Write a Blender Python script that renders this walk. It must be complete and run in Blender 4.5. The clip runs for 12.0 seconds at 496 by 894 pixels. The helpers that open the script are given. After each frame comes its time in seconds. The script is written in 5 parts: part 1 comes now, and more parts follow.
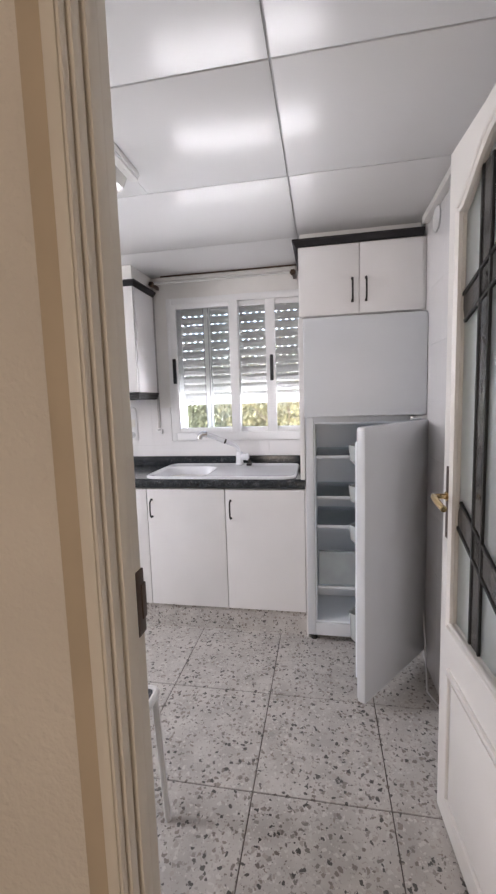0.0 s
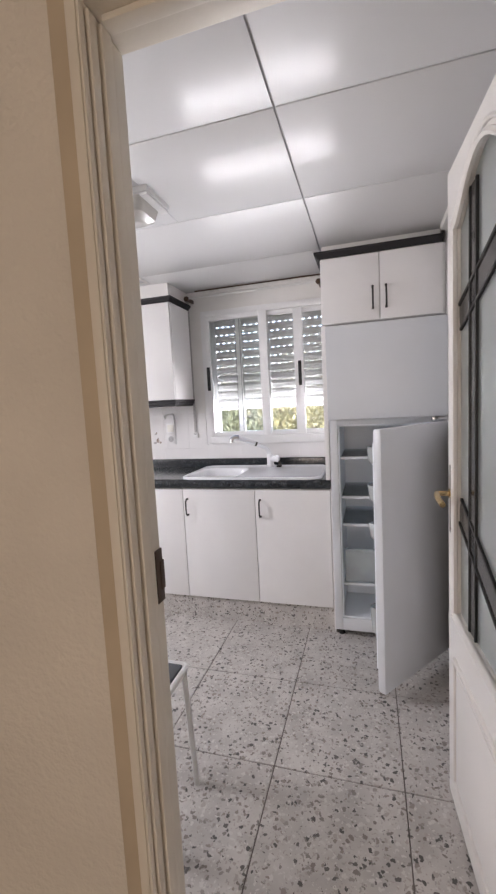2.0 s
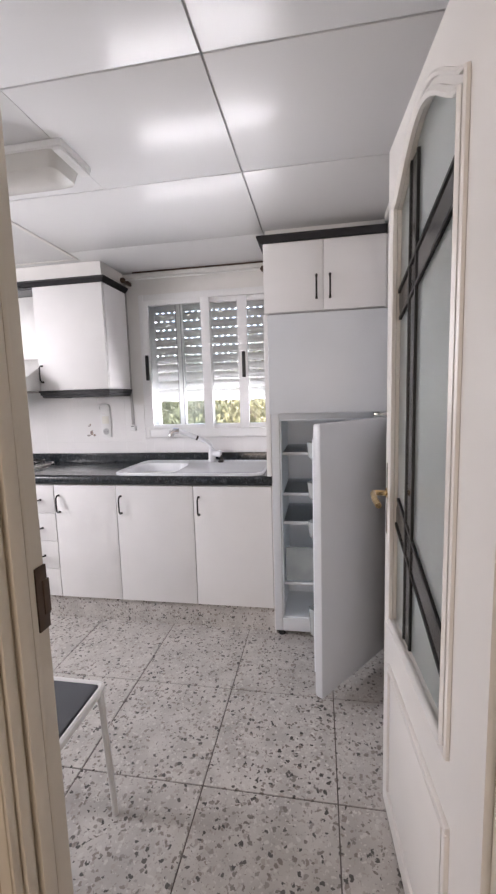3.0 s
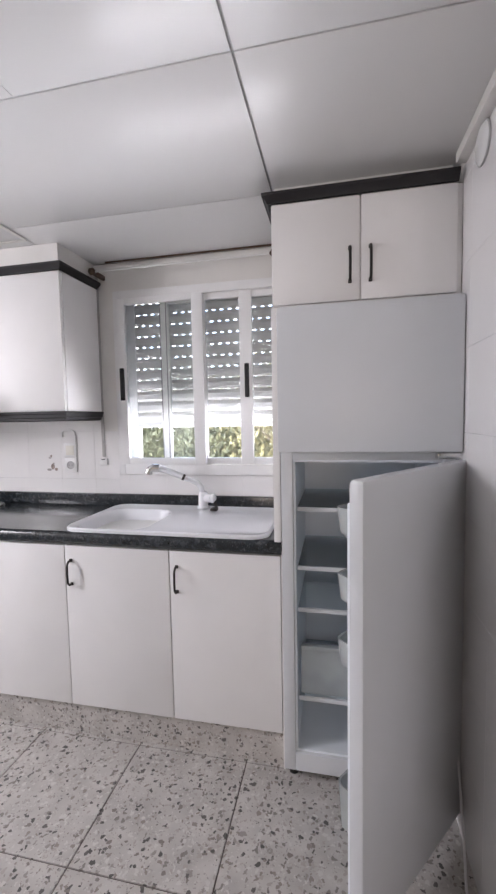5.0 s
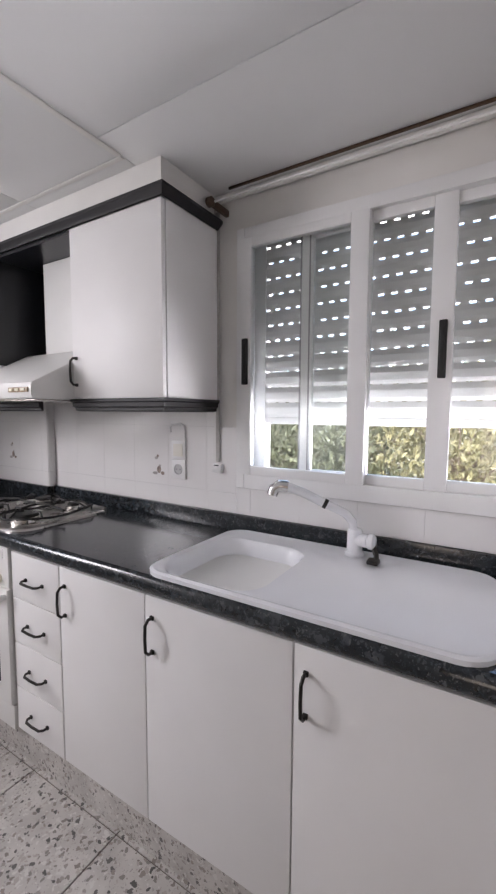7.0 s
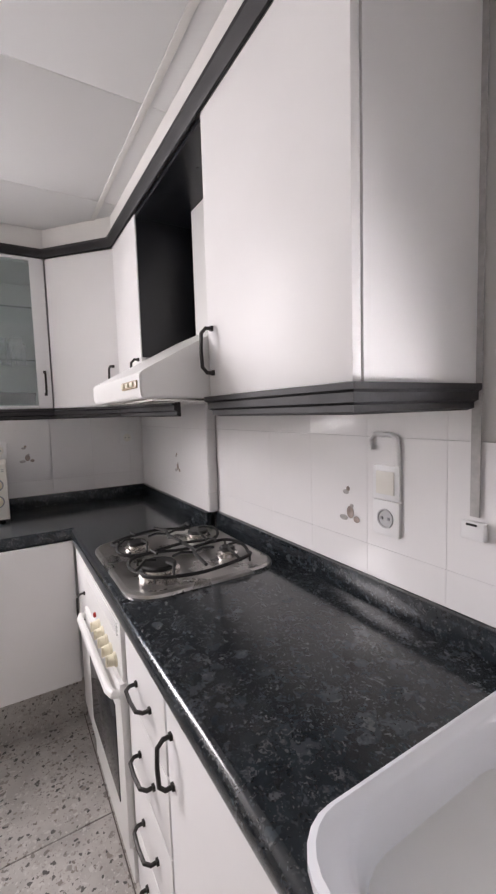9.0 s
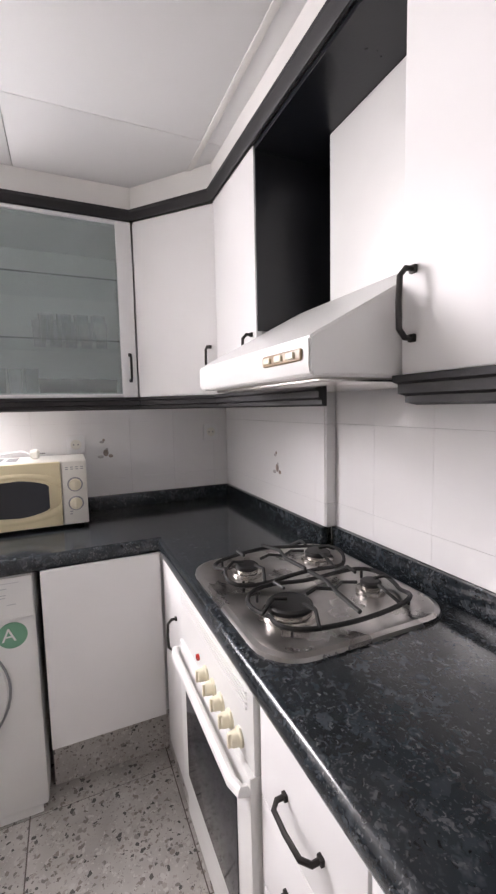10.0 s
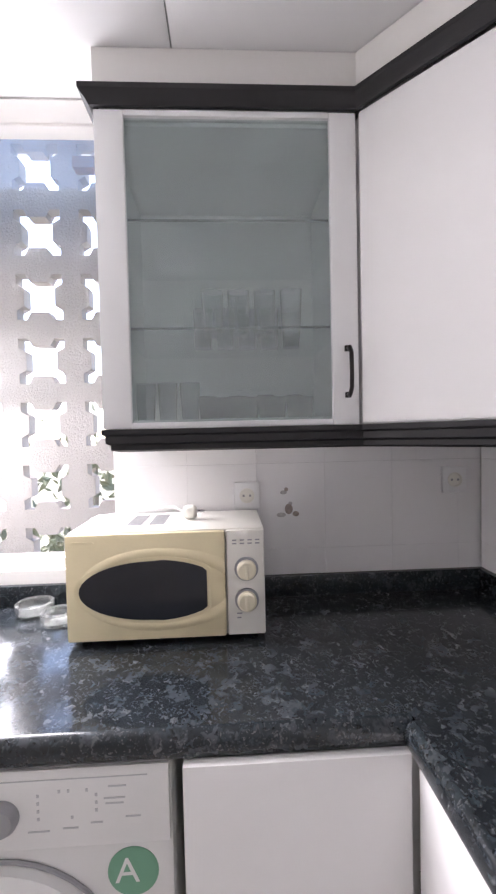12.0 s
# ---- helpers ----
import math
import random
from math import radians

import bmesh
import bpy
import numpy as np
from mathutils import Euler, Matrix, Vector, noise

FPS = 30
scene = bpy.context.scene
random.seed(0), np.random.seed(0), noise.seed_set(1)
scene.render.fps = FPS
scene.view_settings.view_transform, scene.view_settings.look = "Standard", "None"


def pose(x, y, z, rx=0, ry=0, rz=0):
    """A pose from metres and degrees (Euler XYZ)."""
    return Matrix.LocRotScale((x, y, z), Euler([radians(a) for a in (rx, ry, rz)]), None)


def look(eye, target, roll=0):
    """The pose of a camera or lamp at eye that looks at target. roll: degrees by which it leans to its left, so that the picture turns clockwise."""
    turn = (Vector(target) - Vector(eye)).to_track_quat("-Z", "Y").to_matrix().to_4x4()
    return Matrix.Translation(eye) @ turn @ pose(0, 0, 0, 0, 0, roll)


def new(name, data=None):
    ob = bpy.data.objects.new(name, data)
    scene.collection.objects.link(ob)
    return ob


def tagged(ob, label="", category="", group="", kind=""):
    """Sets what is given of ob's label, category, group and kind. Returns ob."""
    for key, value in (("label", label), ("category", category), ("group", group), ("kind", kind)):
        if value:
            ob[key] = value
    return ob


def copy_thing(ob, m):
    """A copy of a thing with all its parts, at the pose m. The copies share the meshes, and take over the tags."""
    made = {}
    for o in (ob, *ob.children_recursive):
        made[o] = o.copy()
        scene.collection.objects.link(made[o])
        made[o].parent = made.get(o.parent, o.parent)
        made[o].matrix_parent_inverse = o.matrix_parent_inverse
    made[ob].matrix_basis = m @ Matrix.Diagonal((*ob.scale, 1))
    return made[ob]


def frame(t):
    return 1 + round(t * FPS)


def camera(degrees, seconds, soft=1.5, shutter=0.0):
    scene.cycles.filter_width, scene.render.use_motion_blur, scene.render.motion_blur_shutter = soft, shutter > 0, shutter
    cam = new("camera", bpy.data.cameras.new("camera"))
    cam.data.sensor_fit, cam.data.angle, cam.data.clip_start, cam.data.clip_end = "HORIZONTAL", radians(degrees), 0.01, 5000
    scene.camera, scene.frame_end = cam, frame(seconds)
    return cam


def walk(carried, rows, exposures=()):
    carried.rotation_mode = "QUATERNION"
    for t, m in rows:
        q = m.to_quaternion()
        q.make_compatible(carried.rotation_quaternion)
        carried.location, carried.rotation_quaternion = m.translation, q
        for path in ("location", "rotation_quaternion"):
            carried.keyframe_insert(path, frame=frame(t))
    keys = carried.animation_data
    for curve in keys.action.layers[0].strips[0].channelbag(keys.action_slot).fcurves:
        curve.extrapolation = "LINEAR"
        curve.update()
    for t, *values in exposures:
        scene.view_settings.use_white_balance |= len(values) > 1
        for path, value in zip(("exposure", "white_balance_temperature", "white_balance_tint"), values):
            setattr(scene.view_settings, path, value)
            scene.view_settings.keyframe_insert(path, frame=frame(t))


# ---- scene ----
cam = camera(62.1, 12.0, soft=2.3)
PATH = [
    (0, (0.139, 0.456, 1.328), (-0.222, 2.41, 1.105), -1.8),
    (0.5, (0.117, 0.362, 1.328), (-0.278, 2.306, 1.073), -2.3),
    (1, (0.139, 0.295, 1.334), (-0.309, 2.229, 1.091), -2.5),
    (1.5, (0.203, 0.315, 1.347), (-0.333, 2.231, 1.149), -2.7),
    (2, (0.253, 0.342, 1.336), (-0.313, 2.25, 1.136), -3.0),
    (2.5, (0.296, 0.384, 1.329), (-0.19, 2.31, 1.097), -2.7),
    (3, (0.296, 0.481, 1.323), (-0.049, 2.437, 1.084), -1.7),
    (3.2, (0.277, 0.555, 1.326), (-0.024, 2.519, 1.093), -1.3),
    (4.8, (0.248, 1.119, 1.367), (-0.144, 3.075, 1.219), -1.0),
    (5, (0.239, 1.165, 1.358), (-0.18, 3.115, 1.213), -1.1),
    (5.5, (0.176, 1.297, 1.356), (-0.308, 3.232, 1.211), -0.9),
    (6, (0.09, 1.428, 1.349), (-0.523, 3.323, 1.166), -0.3),
    (6.5, (0.029, 1.626, 1.342), (-0.837, 3.421, 1.177), -0.1),
    (6.7, (0.013, 1.716, 1.356), (-0.945, 3.464, 1.192), -0.0),
    (8.3, (-0.399, 2.248, 1.334), (-1.765, 3.702, 1.184), 0.4),
    (8.5, (-0.445, 2.309, 1.336), (-1.951, 3.617, 1.19), -0.8),
    (9, (-0.553, 2.42, 1.365), (-2.264, 3.441, 1.191), -1.7),
    (9.5, (-0.743, 2.424, 1.346), (-2.509, 3.342, 1.149), -1.5),
    (10, (-0.941, 2.365, 1.358), (-2.763, 3.167, 1.162), -1.2),
    (10.5, (-1.157, 2.383, 1.346), (-3.059, 2.972, 1.162), -1.0),
    (11, (-1.356, 2.422, 1.366), (-3.289, 2.9, 1.18), -0.8),
    (11.5, (-1.521, 2.387, 1.38), (-3.487, 2.71, 1.203), -0.5),
    (12, (-1.703, 2.348, 1.386), (-3.7, 2.445, 1.324), -1.3),
]

EXPOSURES = [(0.0, 2.78, 6480, 17), (3.0, 2.80, 6520, 18), (5.5, 2.60, 6400, 18), (6.5, 2.3, 6420, 18), (8.5, 2.55, 6700, 19), (10.5, 2.96, 6620, 19), (12.0, 3.06, 6450, 20)]
walk(cam, [(t, look(eye, target, roll)) for t, eye, target, roll in PATH], EXPOSURES)

# ---- world and light ----
world = bpy.data.worlds.new("world")
scene.world = world
world.use_nodes = True
wn = world.node_tree
sky = wn.nodes.new("ShaderNodeTexSky")
sky.sky_type, sky.sun_disc, sky.sun_elevation, sky.sun_rotation = "NISHITA", False, radians(50), radians(197)
wn.links.new(sky.outputs[0], wn.nodes["Background"].inputs[0])
wn.nodes["Background"].inputs[1].default_value = 0.15

sun = new("sun", bpy.data.lights.new("sun", "SUN"))
sun.data.energy, sun.data.angle, sun.data.color = 2.2, radians(12), (1.0, 0.96, 0.9)
sun.matrix_world = look((0, 0, 20), (2.5, 8.0, 10.0))


def area_lamp(name, eye, target, sx, sy, watts, color):
    """An added area lamp that stands in for daylight."""
    ob = new(name, bpy.data.lights.new(name, "AREA"))
    ob.data.shape, ob.data.size, ob.data.size_y, ob.data.energy, ob.data.color = "RECTANGLE", sx, sy, watts, color
    ob.matrix_world = look(eye, target)
    return ob


area_lamp("gallery_window_light", (-2.95, 1.39, 1.68), (-1.7, 1.72, 0.62), 0.52, 1.3, 8.2, (0.985, 0.985, 0.995))
# added lamp hidden outside below the sill, standing in for light off the ground
area_lamp("kitchen_window_light", (-0.35, 3.80, 0.60), (-0.42, 2.9, 1.50), 2.0, 1.0, 66, (0.97, 0.98, 1.0))
# added fill at the hall's closed end; no opening is built there
area_lamp("hall_fill_light", (0.2, -2.0, 1.15), (0.1, 0.9, 0.95), 1.0, 1.4, 2.9, (1.0, 0.88, 0.75))


# ---- materials ----
def mat(name, base, rough=0.4, metal=0.0, vary=0.06, scale=6.0, bump=0.02, bump_scale=120.0, coat=0.0):
    """A surface with blotches at one scale and fine relief at another."""
    m = bpy.data.materials.new(name)
    m.use_nodes = True
    n, l = m.node_tree.nodes, m.node_tree.links
    b = n["Principled BSDF"]
    geo = n.new("ShaderNodeNewGeometry")
    big, fine = n.new("ShaderNodeTexNoise"), n.new("ShaderNodeTexNoise")
    for node, sc, det in ((big, scale, 6), (fine, bump_scale, 3)):
        node.inputs["Scale"].default_value, node.inputs["Detail"].default_value = sc, det
        l.new(geo.outputs["Position"], node.inputs["Vector"])
    ramp = n.new("ShaderNodeValToRGB")
    lo, hi = [max(0.0, c * (1 - vary)) for c in base], [min(1.0, c * (1 + vary)) for c in base]
    ramp.color_ramp.elements[0].color, ramp.color_ramp.elements[1].color = (*lo, 1), (*hi, 1)
    ramp.color_ramp.elements[0].position, ramp.color_ramp.elements[1].position = 0.3, 0.7
    l.new(big.outputs["Fac"], ramp.inputs["Fac"])
    l.new(ramp.outputs["Color"], b.inputs["Base Color"])
    span = n.new("ShaderNodeMapRange")
    span.inputs["To Min"].default_value, span.inputs["To Max"].default_value = max(0.02, rough * 0.8), min(1.0, rough * 1.2)
    l.new(big.outputs["Fac"], span.inputs["Value"])
    l.new(span.outputs["Result"], b.inputs["Roughness"])
    b.inputs["Metallic"].default_value, b.inputs["Coat Weight"].default_value = metal, coat
    bp = n.new("ShaderNodeBump")
    bp.inputs["Strength"].default_value, bp.inputs["Distance"].default_value = bump, 0.01
    l.new(fine.outputs["Fac"], bp.inputs["Height"])
    l.new(bp.outputs["Normal"], b.inputs["Normal"])
    return m


def speckled(name, ground, layers, rough, edge=40.0, warped=0.012):
    """A ground colour with chips: layers of (scale, share, colours)."""
    m = bpy.data.materials.new(name)
    m.use_nodes = True
    n, l = m.node_tree.nodes, m.node_tree.links
    b = n["Principled BSDF"]
    geo = n.new("ShaderNodeNewGeometry")
    warp = n.new("ShaderNodeTexNoise")
    warp.inputs["Scale"].default_value = 60
    l.new(geo.outputs["Position"], warp.inputs["Vector"])
    mixv = n.new("ShaderNodeMix")
    mixv.data_type, mixv.blend_type = "RGBA", "LINEAR_LIGHT"
    mixv.inputs["Factor"].default_value = warped
    l.new(geo.outputs["Position"], mixv.inputs["A"])
    l.new(warp.outputs["Color"], mixv.inputs["B"])
    cloud = n.new("ShaderNodeTexNoise")
    cloud.inputs["Scale"].default_value, cloud.inputs["Detail"].default_value = 9, 8
    l.new(geo.outputs["Position"], cloud.inputs["Vector"])
    r0 = n.new("ShaderNodeValToRGB")
    r0.color_ramp.elements[0].color = (*[c * 0.86 for c in ground], 1)
    r0.color_ramp.elements[1].color = (*[min(1, c * 1.12) for c in ground], 1)
    r0.color_ramp.elements[0].position, r0.color_ramp.elements[1].position = 0.35, 0.65
    l.new(cloud.outputs["Fac"], r0.inputs["Fac"])
    colour = r0.outputs["Color"]
    for scale, share, size, shades in layers:
        v = n.new("ShaderNodeTexVoronoi")
        v.inputs["Scale"].default_value = scale
        l.new(mixv.outputs["Result"], v.inputs["Vector"])
        sep = n.new("ShaderNodeSeparateColor")
        l.new(v.outputs["Color"], sep.inputs["Color"])
        pick, near, both = n.new("ShaderNodeMath"), n.new("ShaderNodeMath"), n.new("ShaderNodeMath")
        pick.operation, near.operation, both.operation = "LESS_THAN", "SUBTRACT", "MULTIPLY"
        pick.inputs[1].default_value = share
        l.new(sep.outputs[0], pick.inputs[0])
        sz = n.new("ShaderNodeMath")
        sz.operation = "MULTIPLY"
        sz.inputs[1].default_value = size
        l.new(sep.outputs[2], sz.inputs[0])
        l.new(sz.outputs[0], near.inputs[0])
        l.new(v.outputs["Distance"], near.inputs[1])
        soft_edge = n.new("ShaderNodeMath")
        soft_edge.operation, soft_edge.use_clamp = "MULTIPLY", True
        soft_edge.inputs[1].default_value = edge
        l.new(near.outputs[0], soft_edge.inputs[0])
        l.new(pick.outputs[0], both.inputs[0])
        l.new(soft_edge.outputs[0], both.inputs[1])
        rr = n.new("ShaderNodeValToRGB")
        rr.color_ramp.interpolation = "CONSTANT"
        while len(rr.color_ramp.elements) < len(shades):
            rr.color_ramp.elements.new(0.5)
        for q, (el, c) in enumerate(zip(rr.color_ramp.elements, shades)):
            el.position, el.color = q / len(shades), (*c, 1)
        l.new(sep.outputs[1], rr.inputs["Fac"])
        mx = n.new("ShaderNodeMix")
        mx.data_type = "RGBA"
        l.new(both.outputs[0], mx.inputs["Factor"])
        l.new(colour, mx.inputs["A"])
        l.new(rr.outputs["Color"], mx.inputs["B"])
        colour = mx.outputs["Result"]
    l.new(colour, b.inputs["Base Color"])
    span = n.new("ShaderNodeMapRange")
    span.inputs["To Min"].default_value, span.inputs["To Max"].default_value = rough * 0.75, rough * 1.3
    l.new(cloud.outputs["Fac"], span.inputs["Value"])
    l.new(span.outputs["Result"], b.inputs["Roughness"])
    return m


def glass(name, tint=(1, 1, 1), rough=0.0, mixin=1.0):
    m = bpy.data.materials.new(name)
    m.use_nodes = True
    b = m.node_tree.nodes["Principled BSDF"]
    b.inputs["Base Color"].default_value = (*tint, 1)
    b.inputs["Roughness"].default_value, b.inputs["IOR"].default_value = rough, 1.45
    b.inputs["Transmission Weight"].default_value = mixin
    return m


def thin_glass(name, tint, gloss, haze, rough=0.02):
    """A thin pane: clear, a share of gloss, and a pale diffuse veil."""
    m = bpy.data.materials.new(name)
    m.use_nodes = True
    n, l = m.node_tree.nodes, m.node_tree.links
    n.remove(n["Principled BSDF"])
    clear, shine, veil = n.new("ShaderNodeBsdfTransparent"), n.new("ShaderNodeBsdfGlossy"), n.new("ShaderNodeBsdfDiffuse")
    clear.inputs["Color"].default_value, veil.inputs["Color"].default_value = (*tint, 1), (0.75, 0.80, 0.80, 1)
    shine.inputs["Roughness"].default_value = rough
    fres = n.new("ShaderNodeFresnel")
    fres.inputs["IOR"].default_value = gloss
    geo, blot = n.new("ShaderNodeNewGeometry"), n.new("ShaderNodeTexNoise")
    blot.inputs["Scale"].default_value = 7
    l.new(geo.outputs["Position"], blot.inputs["Vector"])
    span = n.new("ShaderNodeMapRange")
    span.inputs["To Min"].default_value, span.inputs["To Max"].default_value = haze * 0.6, haze * 1.4
    l.new(blot.outputs["Fac"], span.inputs["Value"])
    a, b = n.new("ShaderNodeMixShader"), n.new("ShaderNodeMixShader")
    l.new(span.outputs["Result"], a.inputs[0])
    l.new(clear.outputs[0], a.inputs[1])
    l.new(veil.outputs[0], a.inputs[2])
    l.new(fres.outputs[0], b.inputs[0])
    l.new(a.outputs[0], b.inputs[1])
    l.new(shine.outputs[0], b.inputs[2])
    l.new(b.outputs[0], n["Material Output"].inputs["Surface"])
    return m


WHITE = mat("white_laminate", (0.80, 0.79, 0.785), 0.40, vary=0.015, bump=0.015, bump_scale=300)
WHITE.node_tree.nodes["Principled BSDF"].inputs["Specular IOR Level"].default_value = 0.22
INNER = mat("white_board_inside", (0.74, 0.74, 0.73), 0.5, vary=0.03)
DARKWOOD = mat("black_stained_wood", (0.011, 0.010, 0.012), 0.6, vary=0.3, scale=18, bump=0.06, bump_scale=90)
NEARBLACK = mat("near_black", (0.006, 0.007, 0.010), 0.3, vary=0.2)
IRON = mat("dark_bronze_metal", (0.035, 0.032, 0.03), 0.4, metal=0.6, vary=0.2)
GRANITE = speckled("dark_blue_granite", (0.016, 0.020, 0.024), [
    (40, 0.62, 0.95, [(0.029, 0.036, 0.042), (0.049, 0.058, 0.066), (0.019, 0.025, 0.030), (0.043, 0.051, 0.058)]),
    (85, 0.50, 0.90, [(0.047, 0.054, 0.060), (0.082, 0.088, 0.094), (0.010, 0.012, 0.014), (0.034, 0.046, 0.054)]),
    (170, 0.40, 0.85, [(0.05, 0.06, 0.07), (0.095, 0.10, 0.105), (0.008, 0.009, 0.011)])], 0.14, 2.6, 0.03)
TERRAZZO = speckled("terrazzo", (0.52, 0.495, 0.47), [
    (150, 0.50, 0.62, [(0.38, 0.36, 0.34), (0.62, 0.595, 0.57), (0.44, 0.40, 0.37)]),
    (82, 0.55, 0.68, [(0.33, 0.30, 0.28), (0.60, 0.58, 0.55), (0.25, 0.23, 0.21), (0.43, 0.39, 0.36), (0.62, 0.60, 0.57)]),
    (76, 0.44, 0.62, [(0.13, 0.12, 0.115), (0.24, 0.21, 0.19), (0.10, 0.095, 0.09), (0.30, 0.26, 0.235)])], 0.3)
GROUT = mat("grey_floor_grout", (0.17, 0.15, 0.135), 0.8, vary=0.15, bump=0.2)
TILE = mat("glazed_white_tile", (0.80, 0.79, 0.79), 0.10, vary=0.015, scale=4, bump=0.035, bump_scale=11)
TILEGROUT = mat("wall_tile_grout", (0.79, 0.78, 0.775), 0.7, vary=0.06)
PLASTER = mat("white_plaster", (0.76, 0.745, 0.72), 0.7, vary=0.03, bump=0.06, bump_scale=60)
STUCCO = mat("hall_stucco", (0.72, 0.66, 0.57), 0.8, vary=0.06, scale=3, bump=0.45, bump_scale=75)
CEIL = mat("white_gloss_ceiling_panel", (0.78, 0.78, 0.78), 0.26, vary=0.008, scale=2, bump=0.01, bump_scale=5)
CEIL.node_tree.nodes["Principled BSDF"].inputs["Specular IOR Level"].default_value = 0.16
CEIL.node_tree.nodes["Map Range"].inputs["To Min"].default_value = 0.25
CEIL.node_tree.nodes["Map Range"].inputs["To Max"].default_value = 0.27
SEAM = mat("grey_ceiling_seam", (0.52, 0.52, 0.52), 0.45, vary=0.05)
CREAM = mat("cream_lacquered_wood", (0.74, 0.68, 0.58), 0.38, vary=0.03, bump=0.02)
DOORWHITE = mat("white_lacquered_wood", (0.80, 0.775, 0.74), 0.32, vary=0.02, bump=0.02)
ALU = mat("white_lacquered_aluminium", (0.78, 0.78, 0.78), 0.32, vary=0.02)
SHUTTER = mat("grey_white_shutter", (0.60, 0.60, 0.60), 0.45, vary=0.04)
FRIDGE = mat("white_enamel", (0.64, 0.66, 0.685), 0.34, vary=0.015, bump=0.03, bump_scale=400)
FRINNER = mat("pale_blue_white_liner", (0.84, 0.88, 0.92), 0.35, vary=0.02)
CLEAR = thin_glass("clear_plastic", (0.95, 0.97, 0.99), 1.2, 0.40, 0.15)
SHELFPLASTIC = thin_glass("milky_shelf_plastic", (0.92, 0.96, 0.99), 1.08, 0.22, 0.2)
CLEARSHELF = thin_glass("clear_shelf_glass", (0.97, 0.99, 0.99), 1.004, 0.02)
SHELFEDGE = mat("green_glass_edge", (0.05, 0.075, 0.075), 0.3)
PANE = thin_glass("window_glass", (0.98, 0.99, 0.985), 1.4, 0.03)
# the veil whitens this pane in place of the bright room it would reflect
CABGLASS = thin_glass("cabinet_glass", (0.90, 0.96, 0.95), 1.12, 0.21)
FROST = glass("textured_door_glass", (0.90, 0.95, 0.93), 0.28, 0.85)
TINT = mat("dark_cut_glass_band", (0.05, 0.048, 0.045), 0.18, vary=0.25, scale=30)
LEAD = mat("lead_came", (0.03, 0.03, 0.03), 0.4, metal=0.5)
TAN = mat("darker_tan_band", (0.53, 0.435, 0.31), 0.5, vary=0.08, scale=5)
HOBSTEEL = mat("worn_hob_steel", (0.47, 0.455, 0.44), 0.28, metal=1.0, vary=0.18, scale=11, bump=0.03)
SILLDARK = mat("dark_sill_low_bounce", (0.22, 0.21, 0.20), 0.7, vary=0.15)
STEEL = mat("brushed_steel", (0.62, 0.59, 0.56), 0.24, metal=1.0, vary=0.08, scale=14, bump=0.02)
BLACKIRON = mat("black_enamelled_iron", (0.008, 0.008, 0.008), 0.5, vary=0.25)
CHROME = mat("chrome", (0.75, 0.75, 0.75), 0.12, metal=1.0, vary=0.03)
BRASS = mat("polished_brass", (0.70, 0.52, 0.27), 0.22, metal=1.0, vary=0.08)
BRONZE = mat("brown_bronze_plate", (0.10, 0.065, 0.045), 0.35, metal=0.7, vary=0.15)
SINK = mat("white_ceramic", (0.80, 0.81, 0.84), 0.12, vary=0.01, bump=0.005)
YELLOWED = mat("yellowed_plastic", (0.74, 0.645, 0.42), 0.35, vary=0.05, scale=9)
IVORY = mat("ivory_plastic", (0.76, 0.70, 0.54), 0.35, vary=0.04)
CASEWHITE = mat("offwhite_plastic", (0.76, 0.74, 0.68), 0.35, vary=0.02)
DARKGLASS = mat("dark_glass", (0.018, 0.02, 0.026), 0.08, vary=0.1)
GREYSEAT = mat("slate_grey_vinyl", (0.10, 0.105, 0.115), 0.5, vary=0.08, bump=0.15, bump_scale=200)
WHITEMETAL = mat("white_painted_steel", (0.76, 0.755, 0.74), 0.35, vary=0.03)
GREEN = mat("green_sticker", (0.16, 0.36, 0.24), 0.4, vary=0.06)
PRINT = mat("grey_print", (0.30, 0.30, 0.31), 0.5)
PALEGREY = mat("pale_grey", (0.50, 0.50, 0.51), 0.5)
MOTIF = mat("brown_glaze_motif", (0.36, 0.30, 0.27), 0.15, vary=0.3, scale=60)
GREYMOTIF = mat("grey_glaze_motif", (0.46, 0.44, 0.43), 0.15, vary=0.3, scale=60)
RED = mat("red_lens", (0.45, 0.04, 0.03), 0.25)
BRONZETRIM = mat("gold_brown_panel", (0.40, 0.29, 0.18), 0.35, vary=0.15, scale=40)
CONCRETE = mat("pale_concrete", (0.36, 0.325, 0.31), 0.9, vary=0.08, bump=0.4)
RUST = mat("brown_wood_frame", (0.30, 0.20, 0.15), 0.6, vary=0.15)
LEAF = mat("foliage", (0.12, 0.13, 0.065), 0.6, vary=0.5, scale=3)
LEAFDRY = mat("dry_foliage", (0.20, 0.18, 0.08), 0.65, vary=0.4, scale=3)
BARK = mat("bark", (0.14, 0.10, 0.07), 0.9, vary=0.3, bump=0.6)
EARTH = mat("dry_ground", (0.26, 0.23, 0.15), 0.95, vary=0.25, bump=0.4)
DIFFUSER = mat("milky_diffuser", (0.58, 0.565, 0.53), 0.22, vary=0.03)

# ---- mesh tools ----
ORIGIN = {}


